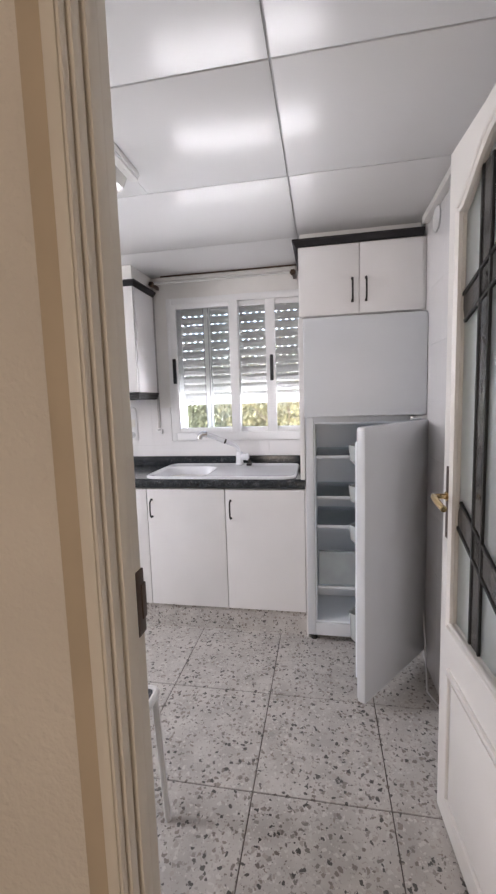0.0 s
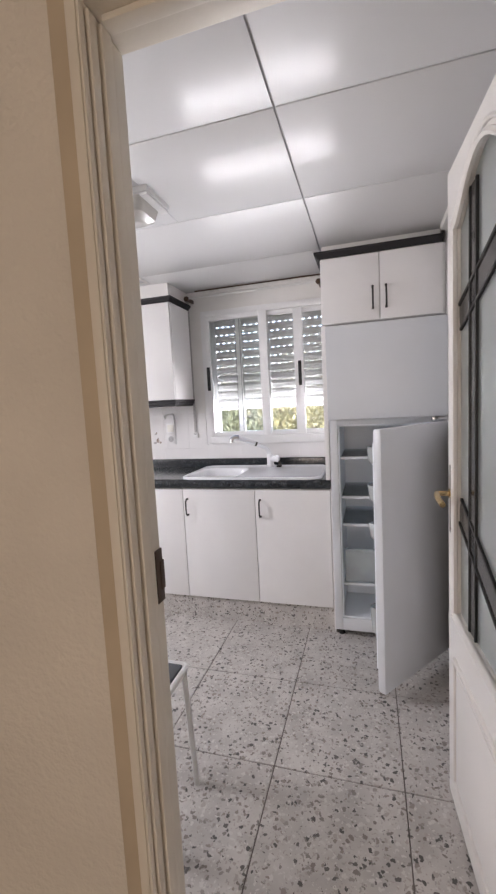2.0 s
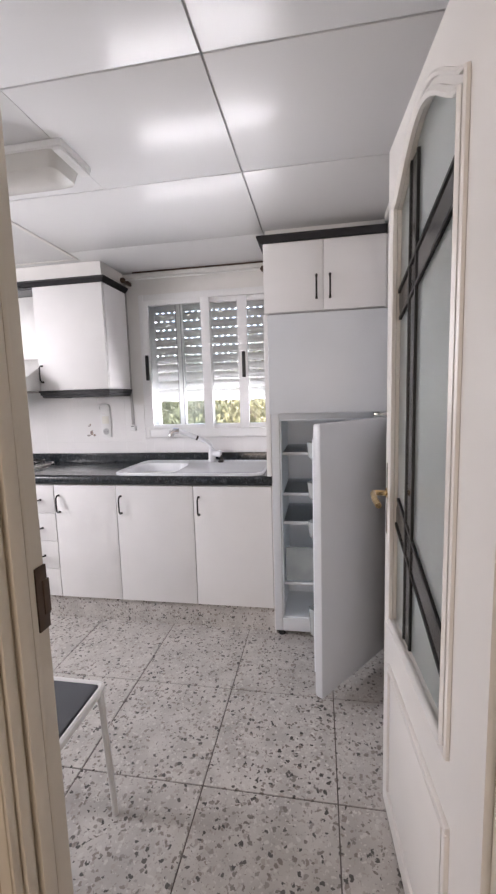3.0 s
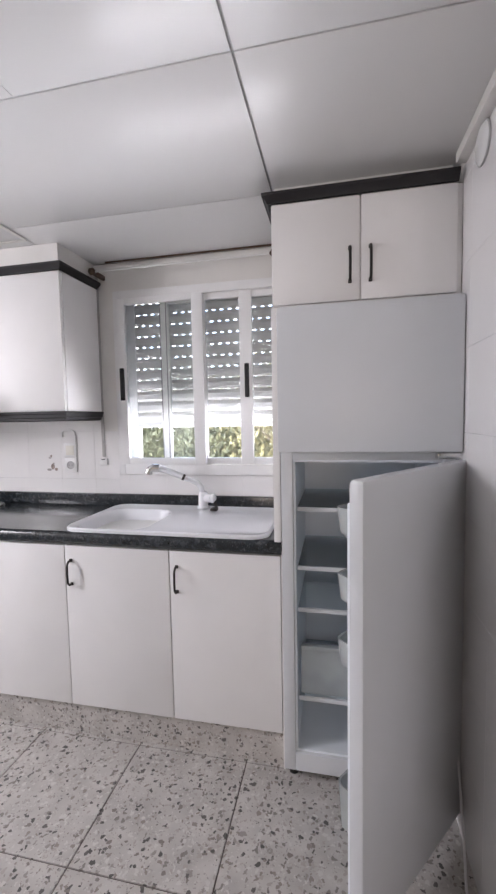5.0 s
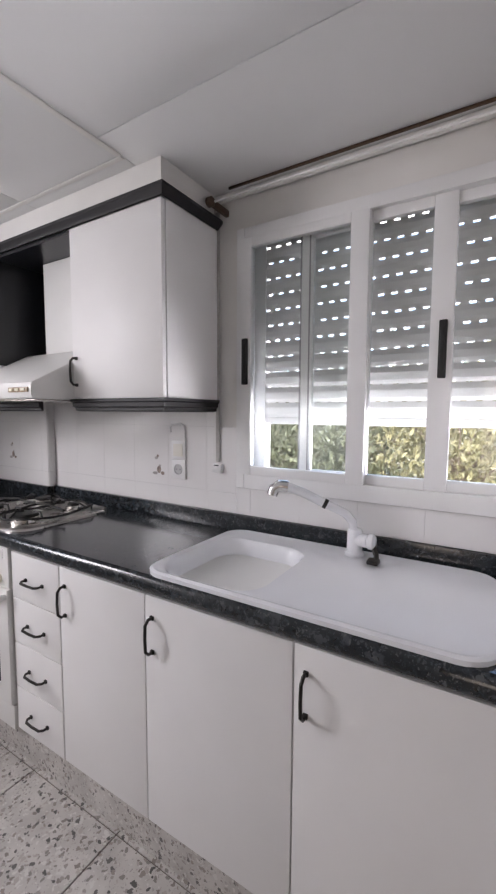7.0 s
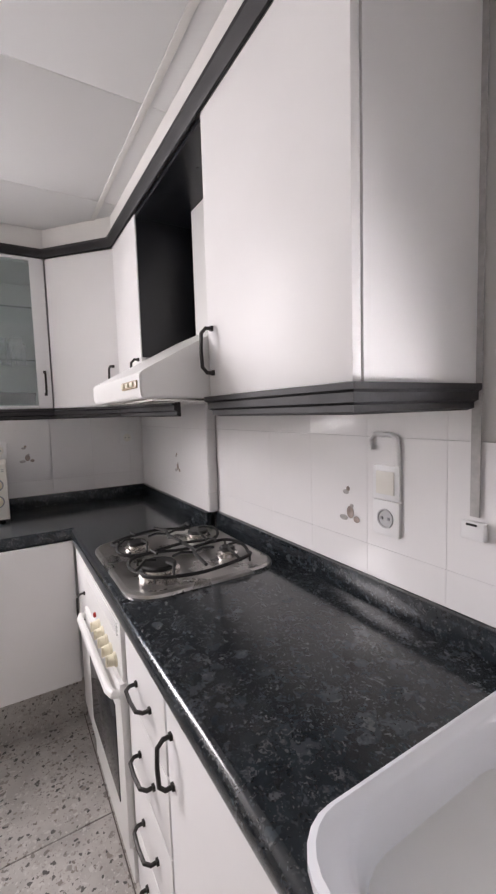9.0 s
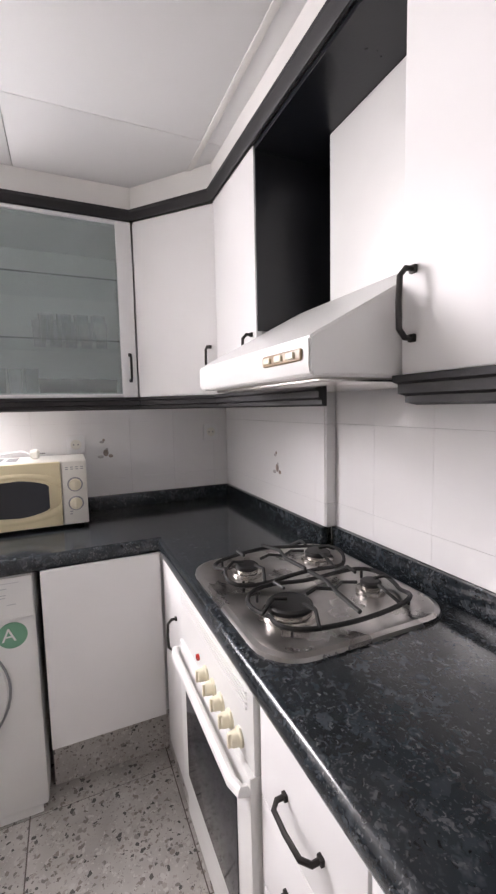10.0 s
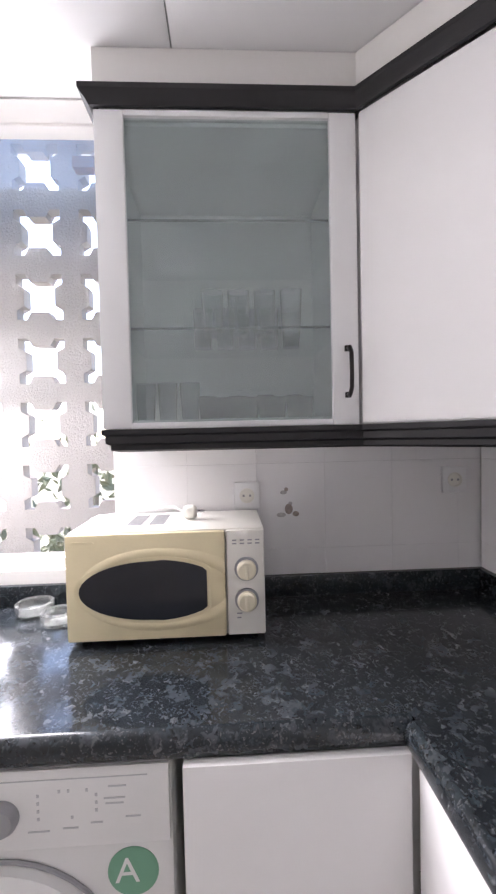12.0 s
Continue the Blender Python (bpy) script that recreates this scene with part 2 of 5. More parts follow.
def box(x0, x1, y0, y1, z0, z1, bevel=0.0, bm=None, segments=2):
    bm = bm or bmesh.new()
    m = Matrix.Translation(((x0 + x1) / 2, (y0 + y1) / 2, (z0 + z1) / 2)) @ Matrix.Diagonal((abs(x1 - x0), abs(y1 - y0), abs(z1 - z0), 1))
    vs = bmesh.ops.create_cube(bm, size=1, matrix=m)["verts"]
    if bevel:
        es = list({e for v in vs for e in v.link_edges})
        bmesh.ops.bevel(bm, geom=es, offset=bevel, segments=segments, affect="EDGES", profile=0.6)
    return bm


def prism(poly, axis, a, b, bm=None, bevel=0.0):
    """A polygon of (u, v) pushed along an axis from a to b. x: (y, z); y: (x, z); z: (x, y)."""
    bm = bm or bmesh.new()
    def at(u, v, w):
        return {"x": (w, u, v), "y": (u, w, v), "z": (u, v, w)}[axis]
    lo, hi = [bm.verts.new(at(u, v, a)) for u, v in poly], [bm.verts.new(at(u, v, b)) for u, v in poly]
    k = len(poly)
    fs = [bm.faces.new(lo), bm.faces.new(hi[::-1])]
    for i in range(k):
        fs.append(bm.faces.new((lo[i], hi[i], hi[(i + 1) % k], lo[(i + 1) % k])))
    bmesh.ops.recalc_face_normals(bm, faces=fs)
    if bevel:
        bmesh.ops.bevel(bm, geom=list({e for f in fs for e in f.edges}), offset=bevel, segments=2, affect="EDGES")
    return bm


def tube(points, r, bm=None, seg=8, closed=False):
    """A round bar along points."""
    bm = bm or bmesh.new()
    ps, rings = [Vector(p) for p in points], []
    k = len(ps)
    ref = None
    for i, p in enumerate(ps):
        d = (ps[(i + 1) % k] - ps[i - 1]) if closed else (ps[min(i + 1, k - 1)] - ps[max(i - 1, 0)])
        d.normalize()
        if ref is None or abs(ref.dot(d)) > 0.98:
            ref = Vector((0, 0, 1)) if abs(d.z) < 0.9 else Vector((1, 0, 0))
        u = d.cross(ref).normalized()
        w = u.cross(d).normalized()
        ref = w
        rings.append([bm.verts.new(p + r * (math.cos(a) * u + math.sin(a) * w)) for a in [2 * math.pi * q / seg for q in range(seg)]])
    fs = []
    for i in range(k if closed else k - 1):
        a, b = rings[i], rings[(i + 1) % k]
        for q in range(seg):
            fs.append(bm.faces.new((a[q], a[(q + 1) % seg], b[(q + 1) % seg], b[q])))
    if not closed:
        fs += [bm.faces.new(rings[0][::-1]), bm.faces.new(rings[-1])]
    bmesh.ops.recalc_face_normals(bm, faces=fs)
    return bm


def lathe(profile, centre, axis="z", seg=24, bm=None):
    """A turned body: profile of (radius, height) about an axis through centre."""
    bm = bm or bmesh.new()
    c, rings = Vector(centre), []
    for r, h in profile:
        ring = []
        for q in range(seg):
            a = 2 * math.pi * q / seg
            u, v = r * math.cos(a), r * math.sin(a)
            ring.append(bm.verts.new(c + Vector({"z": (u, v, h), "x": (h, u, v), "y": (u, h, v)}[axis])))
        rings.append(ring)
    fs = []
    for a, b in zip(rings, rings[1:]):
        for q in range(seg):
            fs.append(bm.faces.new((a[q], a[(q + 1) % seg], b[(q + 1) % seg], b[q])))
    fs += [bm.faces.new(rings[0]), bm.faces.new(rings[-1])]
    bmesh.ops.recalc_face_normals(bm, faces=fs)
    return bm


def rounded(x0, x1, y0, y1, r, n=6):
    """A rounded rectangle's outline."""
    out = []
    for cx, cy, a0 in ((x1 - r, y1 - r, 0), (x0 + r, y1 - r, 90), (x0 + r, y0 + r, 180), (x1 - r, y0 + r, 270)):
        for q in range(n + 1):
            a = radians(a0 + 90 * q / n)
            out.append((cx + r * math.cos(a), cy + r * math.sin(a)))
    return out


def shell(loops, bm=None, cap_first=False, cap_last=True):
    """Skin through loops of equal length."""
    bm = bm or bmesh.new()
    rings = [[bm.verts.new(p) for p in lp] for lp in loops]
    k = len(rings[0])
    fs = []
    for a, b in zip(rings, rings[1:]):
        for q in range(k):
            fs.append(bm.faces.new((a[q], a[(q + 1) % k], b[(q + 1) % k], b[q])))
    if cap_first:
        fs.append(bm.faces.new(rings[0]))
    if cap_last:
        fs.append(bm.faces.new(rings[-1]))
    bmesh.ops.recalc_face_normals(bm, faces=fs)
    return bm


def finish(bm, name, material, smooth=True):
    me = bpy.data.meshes.new(name)
    bm.to_mesh(me)
    bm.free()
    me.materials.append(material)
    if smooth:
        me.shade_smooth()
        me.set_sharp_from_angle(angle=radians(35))
    return me


def structure(name, bm, material, label="", smooth=True):
    ob = new(name, finish(bm, name, material, smooth))
    return tagged(ob, label=label, category=name.split("_")[0], kind="structure")


def thing(name, base, label, category, group="", rz=0):
    """The root of a thing, an Empty at its base. Parts are given in world places."""
    ob = new(name)
    ob.empty_display_size = 0.05
    ob.matrix_world = pose(*base, 0, 0, rz)
    ORIGIN[ob.name] = pose(*base)
    return tagged(ob, label, category, group)


def part(name, bm, material, parent, label="", smooth=True):
    o = ORIGIN[parent.name]
    bmesh.ops.transform(bm, matrix=o.inverted(), verts=bm.verts)
    ob = new(name, finish(bm, name, material, smooth))
    ob.parent = parent
    ORIGIN[ob.name] = o
    return tagged(ob, label=label)


def pull(parent, p, along, out, length=0.10, r=0.0045, reach=0.028):
    """A dark bow pull centred at p; along and out are unit directions."""
    p, a, o = Vector(p), Vector(along), Vector(out)
    h = length / 2
    pts = [p - a * h, p - a * h + o * reach * 0.6, p - a * (h - 0.012) + o * reach, p + o * (reach + 0.002), p + a * (h - 0.012) + o * reach, p + a * h + o * reach * 0.6, p + a * h]
    bm = tube(pts, r)
    for q in (-h, h):
        c = p + a * q
        e = 0.006
        box(c.x - e, c.x + e, c.y - e, c.y + e, c.z - e, c.z + e, 0.002, bm)
    return part("handle", bm, IRON, parent, "dark bronze bow handle")


# ---- plan ----
XL, XR, YB, YS, ZC = -2.93, 0.635, 3.165, 1.06, 2.154
HALL_Y = 0.965
JL, JR, DH = -0.165, 0.545, 1.985
FRONT, TOP = 2.632, 0.90


def pierced(name, axis, a, b, u0, u1, z0, z1, hole, material, label):
    """A wall from u0 to u1 with one opening (u, u, z, z)."""
    bm = bmesh.new()
    h0, h1, k0, k1 = hole
    for p, q, r, s in ((u0, h0, z0, z1), (h1, u1, z0, z1), (h0, h1, k1, z1), (h0, h1, z0, k0)):
        if q - p > 0.001 and s - r > 0.001:
            box(*((p, q, a, b, r, s) if axis == "y" else (a, b, p, q, r, s)), 0, bm)
    return structure(name, bm, material, label, False)


WIN = (-0.86, 0.10, 1.10, 2.0)
GAL = (1.12, 2.035, 1.0, 2.40)
pierced("wall_north", "y", YB, YB + 0.2, XL - 0.2, XR + 0.2, 0, 2.5, WIN, PLASTER, "white plastered kitchen wall with a window")
# unseen wall added to close the gallery's inner side
structure("wall_gallery_inner", box(XL - 0.12, XL, -1.6, YS - 0.141, 0, 2.5), PLASTER, "unseen wall that closes off the gallery", False)
pierced("wall_west", "x", XL - 0.12, XL, YS - 0.14, YB, 0, 2.5, GAL, PLASTER, "white kitchen wall with a gallery window")
structure("wall_east", box(XR, XR + 0.15, HALL_Y, YB, 0, 2.5), PLASTER, "white kitchen side wall", False)
pierced("wall_south", "y", HALL_Y + 0.008, YS, XL, XR, 0, 2.5, (JL - 0.02, JR + 0.02, -0.01, DH + 0.02), PLASTER, "white plastered wall with a doorway")
structure("ceiling_hall", box(-1.6, 1.5, -2.2, HALL_Y, 2.45, 2.6), PLASTER, "plain hall ceiling", False)
pierced("wall_hall_north", "y", HALL_Y, HALL_Y + 0.008, -1.5, 1.4, 0, 2.45, (JL - 0.02, JR + 0.02, -0.01, DH + 0.02), STUCCO, "cream stucco hall wall beside a doorway")
structure("wall_hall_west", box(-1.6, -1.5, -2.2, HALL_Y, 0, 2.45), STUCCO, "cream stucco hall wall", False)
structure("wall_hall_east", box(1.4, 1.5, -2.2, HALL_Y, 0, 2.45), STUCCO, "cream stucco hall wall", False)
structure("wall_hall_south", box(-1.6, 1.5, -2.3, -2.2, 0, 2.45), STUCCO, "cream stucco hall wall", False)
floor = structure("floor", box(-3.1, 1.5, -2.2, YB, -0.12, -0.0035), GROUT, "speckled terrazzo floor in large square tiles", False)

# ceiling: glossy panels with sunk seams
XE = -2.775
bm = box(XL, XR, 2.06, YB, ZC + 0.010, ZC + 0.1)
box(XE, XR, YS, 2.06, ZC + 0.010, ZC + 0.1, 0, bm)
structure("ceiling_seams", bm, SEAM, "grey seams above the ceiling panels", False)
bm = bmesh.new()
xs = [XR, 0.02, -0.535, -1.09, -1.645, -2.2, XE]
for i, (x1, x0) in enumerate(zip(xs, xs[1:])):
    ys = [YS, 1.556, 2.10, 2.695, YB] if i < 3 else [YS, 1.70, 2.255, 2.80, YB]
    for y0, y1 in zip(ys, ys[1:]):
        if i == 2 and y0 > 2.0:
            continue
        x0 = -1.09 if i == 1 and y0 > 2.0 else xs[i + 1]
        ga, gb = (0.0035 if x0 == 0.02 else 0.0008), (0.0035 if x1 == 0.02 else 0.0008)
        gy = 0.003 if i < 3 and y1 < 2.2 else 0.0013
        box(x0 + ga, x1 - gb, y0 + gy, y1 - gy, ZC, ZC + 0.010, 0.0012, bm)
box(XL, XE - 0.003, 2.06, YB, ZC, ZC + 0.010, 0.003, bm)
structure("ceiling", bm, CEIL, "glossy white suspended ceiling of square panels")
bm = box(XR - 0.035, XR, YS, 2.60, ZC - 0.035, ZC, 0.008)
box(XL, -0.02, YB - 0.025, YB - 0.009, ZC - 0.028, ZC, 0.008, bm)
box(XE - 0.02, XE + 0.03, YS, 2.058, ZC - 0.012, ZC + 0.09, 0.006, bm)
box(XE + 0.03, XE + 0.10, YS, 2.058, ZC - 0.006, ZC - 0.0005, 0.002, bm)
box(-2.40, -1.09, 2.786, 2.804, ZC - 0.005, ZC - 0.0006, 0.002, bm)
box(-1.101, -1.081, 1.96, 2.785, ZC - 0.005, ZC - 0.0006, 0.002, bm)
structure("trim_cornice", bm, PLASTER, "white ceiling cornice strip")


# ---- doorway and door ----
def door_frame():
    bm = bmesh.new()
    w = 0.055
    tan = bmesh.new()
    for y0, y1, to in ((HALL_Y - 0.018, HALL_Y, tan), (YS, YS + 0.015, bm)):
        box(JL - w, JL - 0.012, y0, y1, 0, DH + w, 0.006, to)
        box(JR + 0.012, min(JR + w, XR - 0.003), y0, y1, 0, DH + w, 0.006, to)
        box(JL - 0.012, JR + 0.012, y0, y1, DH + 0.012, DH + w, 0.006, to)
    for x0, x1 in ((JL - 0.02, JL), (JR, JR + 0.02)):
        box(x0, x1, HALL_Y - 0.022, YS + 0.018, 0, DH, 0.004, bm)
    box(JL - 0.02, JR + 0.02, HALL_Y - 0.022, YS + 0.018, DH, DH + 0.02, 0.004, bm)
    box(JL, JL + 0.012, HALL_Y + 0.03, YS - 0.035, 0, DH - 0.012, 0.004, bm)
    box(JR - 0.012, JR, HALL_Y + 0.03, YS - 0.035, 0, DH - 0.012, 0.004, bm)
    box(JL + 0.012, JR - 0.012, HALL_Y + 0.03, YS - 0.035, DH - 0.012, DH, 0.004, bm)
    # beads along the reveal
    for x, d in ((JL, 1), (JR, -1)):
        for y, w, h in ((HALL_Y - 0.020, 0.014, 0.005), (HALL_Y + 0.000, 0.020, 0.009), (YS - 0.028, 0.012, 0.006)):
            box(min(x, x + d * h), max(x, x + d * h), y, y + w, 0, DH - 0.014, 0.002, bm)
    ob = structure("door_frame", bm, CREAM, "cream lacquered wooden door frame")
    # the hall-side architrave is a darker tan than the cream frame
    o = new("architrave", finish(tan, "architrave", TAN))
    o.parent = ob
    tagged(o, label="tan architrave band")
    strike = box(JL - 0.001, JL + 0.003, YS - 0.008, YS + 0.0185, 0.945, 1.055, 0.001)
    box(JL, JL + 0.005, YS + 0.006, YS + 0.021, 0.97, 1.03, 0.001, strike)
    o = new("strike_plate", finish(strike, "strike_plate", BRONZE))
    o.parent = ob
    tagged(o, label="dark bronze strike plate")


door_frame()


def glazed_door():
    """Local: s from the free edge 0 to the hinge, depth t, z up; the glazing has a shaped head."""
    W, H, T = 0.67, 1.975, 0.036
    g0, g1, gb, gt = 0.085, 0.515, 0.675, 1.79
    root = thing("door_1", (0, 0, 0), "open white lacquered door with leaded frosted glass", "door")
    tagged(root, kind="structure")
    def head(s):
        u = abs((s - (g0 + g1) / 2) / ((g1 - g0) / 2))
        return gt + 0.11 * (0.5 + 0.5 * math.cos(math.pi * min(1, u))) ** 0.7
    N = 16
    ss = [g0 + (g1 - g0) * q / N for q in range(N + 1)]
    bm = bmesh.new()
    box(0, g0, 0, T, 0.012, H, 0, bm)
    box(g1, W, 0, T, 0.012, H, 0, bm)
    box(g0, g1, 0, T, 0.012, gb, 0.0, bm)
    for a, b in zip(ss, ss[1:]):
        prism([(a, head(a)), (b, head(b)), (b, H), (a, H)], "y", 0, T, bm)
    leaf = part("leaf", bm, DOORWHITE, root)
    bm = bmesh.new()
    rim = [(g0, -0.004, gb), *[(s, -0.004, head(s)) for s in ss], (g1, -0.004, gb)]
    for y in (-0.004, T + 0.004):
        for off, r in ((0.0, 0.009), (0.018, 0.006)):
            mid = Vector(((g0 + g1) / 2, 0, 1.25))
            pts = [Vector((p[0] + off * (1 if p[0] > mid.x else -1), y, p[2] + (off if p[2] > 1 else -off))) for p in rim]
            tube(pts, r, bm, 6, True)
        for a, b, c, d in ((0.075, 0.55, 0.10, 0.53),):
            u0, u1 = (y - 0.006, y + 0.006)
            box(a, b, u0, u1, c, c + 0.016, 0.004, bm)
            box(a, b, u0, u1, d - 0.016, d, 0.004, bm)
            box(a, a + 0.016, u0, u1, c + 0.0165, d - 0.0165, 0.004, bm)
            box(b - 0.016, b, u0, u1, c + 0.0165, d - 0.0165, 0.004, bm)
            box(a + 0.03, b - 0.03, min(y, y * 0.5) - 0.002, max(y, y * 0.5) + 0.002, c + 0.03, d - 0.03, 0.002, bm)
    part("moulding", bm, DOORWHITE, leaf)
    poly = [(g0, gb), *[(s, head(s)) for s in ss], (g1, gb)]
    part("pane", prism(poly, "y", 0.014, 0.020), FROST, leaf, "frosted textured glass")
    bm = bmesh.new()
    def strip(p, q, w, y0, y1):
        p, q = Vector(p), Vector(q)
        n = Vector((-(q - p).y, (q - p).x)).normalized() * w / 2
        prism([tuple(p + n), tuple(q + n), tuple(q - n), tuple(p - n)], "y", y0, y1, bm)
    bands = [((g0 + 0.125, gb), (g0 + 0.125, 1.855), 0.052), ((g0, 1.55), (g1, 1.70), 0.070), ((g0, 1.00), (g1, 0.78), 0.075)]
    for p, q, w in bands:
        strip(p, q, w, 0.010, 0.024)
    part("cut_glass_band", bm, TINT, leaf, "dark bevelled glass bands")
    bm = bmesh.new()
    for p, q, w in bands:
        d = (Vector(q) - Vector(p)).normalized()
        n = Vector((-d.y, d.x)) * w / 2
        for sgn in (1, -1):
            strip(Vector(p) + n * sgn, Vector(q) + n * sgn, 0.008, 0.007, 0.027)
    part("lead_strip", bm, LEAD, leaf)
    for y, o in ((0, -1), (T, 1)):
        bm = box(0.035, 0.073, y, y + o * 0.007, 0.915, 1.125, 0.004)
        for z in (0.93, 1.11):
            lathe([(0.004, 0), (0.004, o * 0.009)], (0.054, y, z), "y", 10, bm)
        plate = part("lock_plate", bm, BRONZE, leaf, "dark bronze lock plate")
        bm = tube([(0.054, y, 1.04), (0.054, y + o * 0.05, 1.04)], 0.008, None, 10)
        lathe([(0.014, 0), (0.014, 0.006)], (0.054, y + (0 if o > 0 else -0.012), 1.04), "y", 14, bm)
        tube([(0.054, y + o * 0.045, 1.04), (0.080, y + o * 0.052, 1.042), (0.125, y + o * 0.055, 1.036), (0.160, y + o * 0.053, 1.030)], 0.0085, bm, 10)
        part("handle", bm, BRASS, plate, "polished brass lever handle")
    a = 3.6
    root.matrix_world = Matrix.Translation((0.489, 1.742, 0)) @ pose(0, 0, 0, 0, 0, -90 + a)


glazed_door()


# ---- window ----
def kitchen_window():
    x0, x1, z0, z1 = WIN
    root = thing("window_1", (x0, YB, z0), "white aluminium sliding window with a half lowered shutter", "window")
    tagged(root, kind="structure")
    y0, y1 = YB - 0.040, YB + 0.05
    bm = box(x0 - 0.022, x0 + 0.012, y0 + 0.012, y1, z0 - 0.03, z1 + 0.012, 0.004)
    box(x1 - 0.025, x1 + 0.03, y0 + 0.012, y1, z0 - 0.03, z1 + 0.012, 0.004, bm)
    box(x0 + 0.012, x1 - 0.025, y0 + 0.012, y1, z1 - 0.03, z1 + 0.012, 0.004, bm)
    box(x0 + 0.012, x1 - 0.025, y0 + 0.012, y1, z0 - 0.03, z0 + 0.025, 0.004, bm)
    part("frame", bm, ALU, root)
    def sash(a, b, y, left, right):
        zb, zt = z0 + 0.025, z1 - 0.03
        bm = box(a, a + left, y, y + 0.022, zb, zt, 0.003)
        box(b - right, b, y, y + 0.022, zb, zt, 0.003, bm)
        box(a + left, b - right, y, y + 0.022, zb, zb + 0.032, 0.003, bm)
        box(a + left, b - right, y, y + 0.022, zt - 0.032, zt, 0.003, bm)
        s = part("sash", bm, ALU, root)
        g = part("pane", box(a + left - 0.004, b - right + 0.004, y + 0.009, y + 0.013, zb + 0.03, zt - 0.03), PANE, s)
        g.visible_shadow = False
        return s
    s1 = sash(x0 + 0.002, -0.398, y0 + 0.002, 0.043, 0.058)
    sash(-0.640, -0.43, YB + 0.0, 0.046, 0.02)
    seal = box(-0.6395, -0.634, YB - 0.002, YB + 0.001, z0 + 0.03, z1 - 0.035)
    box(-0.607, -0.602, YB - 0.002, YB + 0.001, z0 + 0.03, z1 - 0.035, 0, seal)
    part("seal", seal, PRINT, root, "grey rubber seals")
    s2 = sash(-0.418, -0.160, y0 + 0.028, 0.022, 0.062)
    sash(-0.200, x1 - 0.02, YB + 0.0, 0.03, 0.04)
    for s, x, y in ((s1, x0 + 0.024, y0), (s2, -0.186, y0 + 0.026)):
        bm = box(x - 0.011, x + 0.011, y - 0.010, y + 0.003, 1.455, 1.62, 0.004)
        box(x - 0.006, x + 0.006, y - 0.014, y - 0.008, 1.475, 1.60, 0.003, bm)
        part("catch", bm, BLACKIRON, s, "black sliding catch")
    # roller shutter: slats with light slots between them
    yy, pitch = YB + 0.075, 0.057
    z = z1 + 0.02
    q = 0
    while z - pitch > 1.33:
        gap = 0.0055 if q < 7 else (0.003 if q < 9 else 0.001)
        prof = [(yy - 0.004, z - pitch + gap), (yy - 0.009, z - pitch + gap + 0.012), (yy - 0.010, z - 0.020), (yy - 0.004, z - 0.002), (yy + 0.004, z - 0.002), (yy + 0.004, z - pitch + gap)]
        bm = prism(prof, "x", x0 - 0.02, x1 + 0.02)
        x = x0 - 0.02 + (0.013 if q % 2 else 0.0)
        while x < x1:
            box(x, x + 0.023, yy - 0.003, yy + 0.003, z - pitch - 0.004, z - pitch + gap + 0.002, 0, bm)
            x += 0.042
        part("slat", bm, SHUTTER, root, smooth=False)
        z -= pitch
        q += 1
    bm = box(x0 - 0.02, x1 + 0.02, yy - 0.008, yy + 0.006, 1.312, z, 0.003)
    part("bottom_rail", bm, SHUTTER, root)
    bm = box(x0 - 0.02, x0 + 0.05, yy - 0.012, yy + 0.03, z0, z1 + 0.05)
    part("guide", bm, ALU, root)
    # unseen sill, coloured dark so less light bounces onto the lower slats
    part("sill", box(x0 - 0.02, x1 + 0.02, YB + 0.05, YB + 0.24, z0 - 0.06, z0 - 0.032, 0.004), SILLDARK, root, "unseen sill, dark grey to limit bounced light")


kitchen_window()


def shutter_belt():
    root = thing("shutter_belt", (-0.97, YB, 1.15), "grey webbing shutter belt with a white wall winder", "shutter belt")
    part("belt", box(-0.985, -0.967, YB - 0.016, YB - 0.0125, 1.16, 2.10, 0.001), mat("grey_webbing", (0.45, 0.44, 0.43), 0.8, vary=0.1, scale=90), root)
    bm = box(-0.998, -0.954, YB - 0.024, YB - 0.0085, 1.118, 1.152, 0.004)
    part("winder", bm, ALU, root)
    part("slot", box(-0.986, -0.966, YB - 0.026, YB - 0.0245, 1.145, 1.149), BLACKIRON, root)


def curtain_rail():
    root = thing("curtain_rail", (-0.5, YB, 2.08), "white painted curtain rail with dark end brackets", "curtain rail")
    bm = tube([(-0.95, YB - 0.10, 2.092), (0.0, YB - 0.10, 2.092)], 0.0045, None, 12)
    part("rail", bm, WHITEMETAL, root)
    part("track", box(-0.90, 0.0, YB - 0.055, YB - 0.047, ZC - 0.009, ZC - 0.0008, 0.002), BRONZE, root, "thin dark track")
    for x in (-0.94, -0.03):
        bm = box(x - 0.008, x + 0.008, YB - 0.115, YB - 0.001, 2.078, 2.102, 0.004)
        lathe([(0.004, -0.022), (0.017, -0.012), (0.017, 0.006), (0.008, 0.014)], (x, YB - 0.105, 2.092), "x", 14, bm)
        part("bracket", bm, BRONZE, root, "dark bracket")


shutter_belt()
curtain_rail()


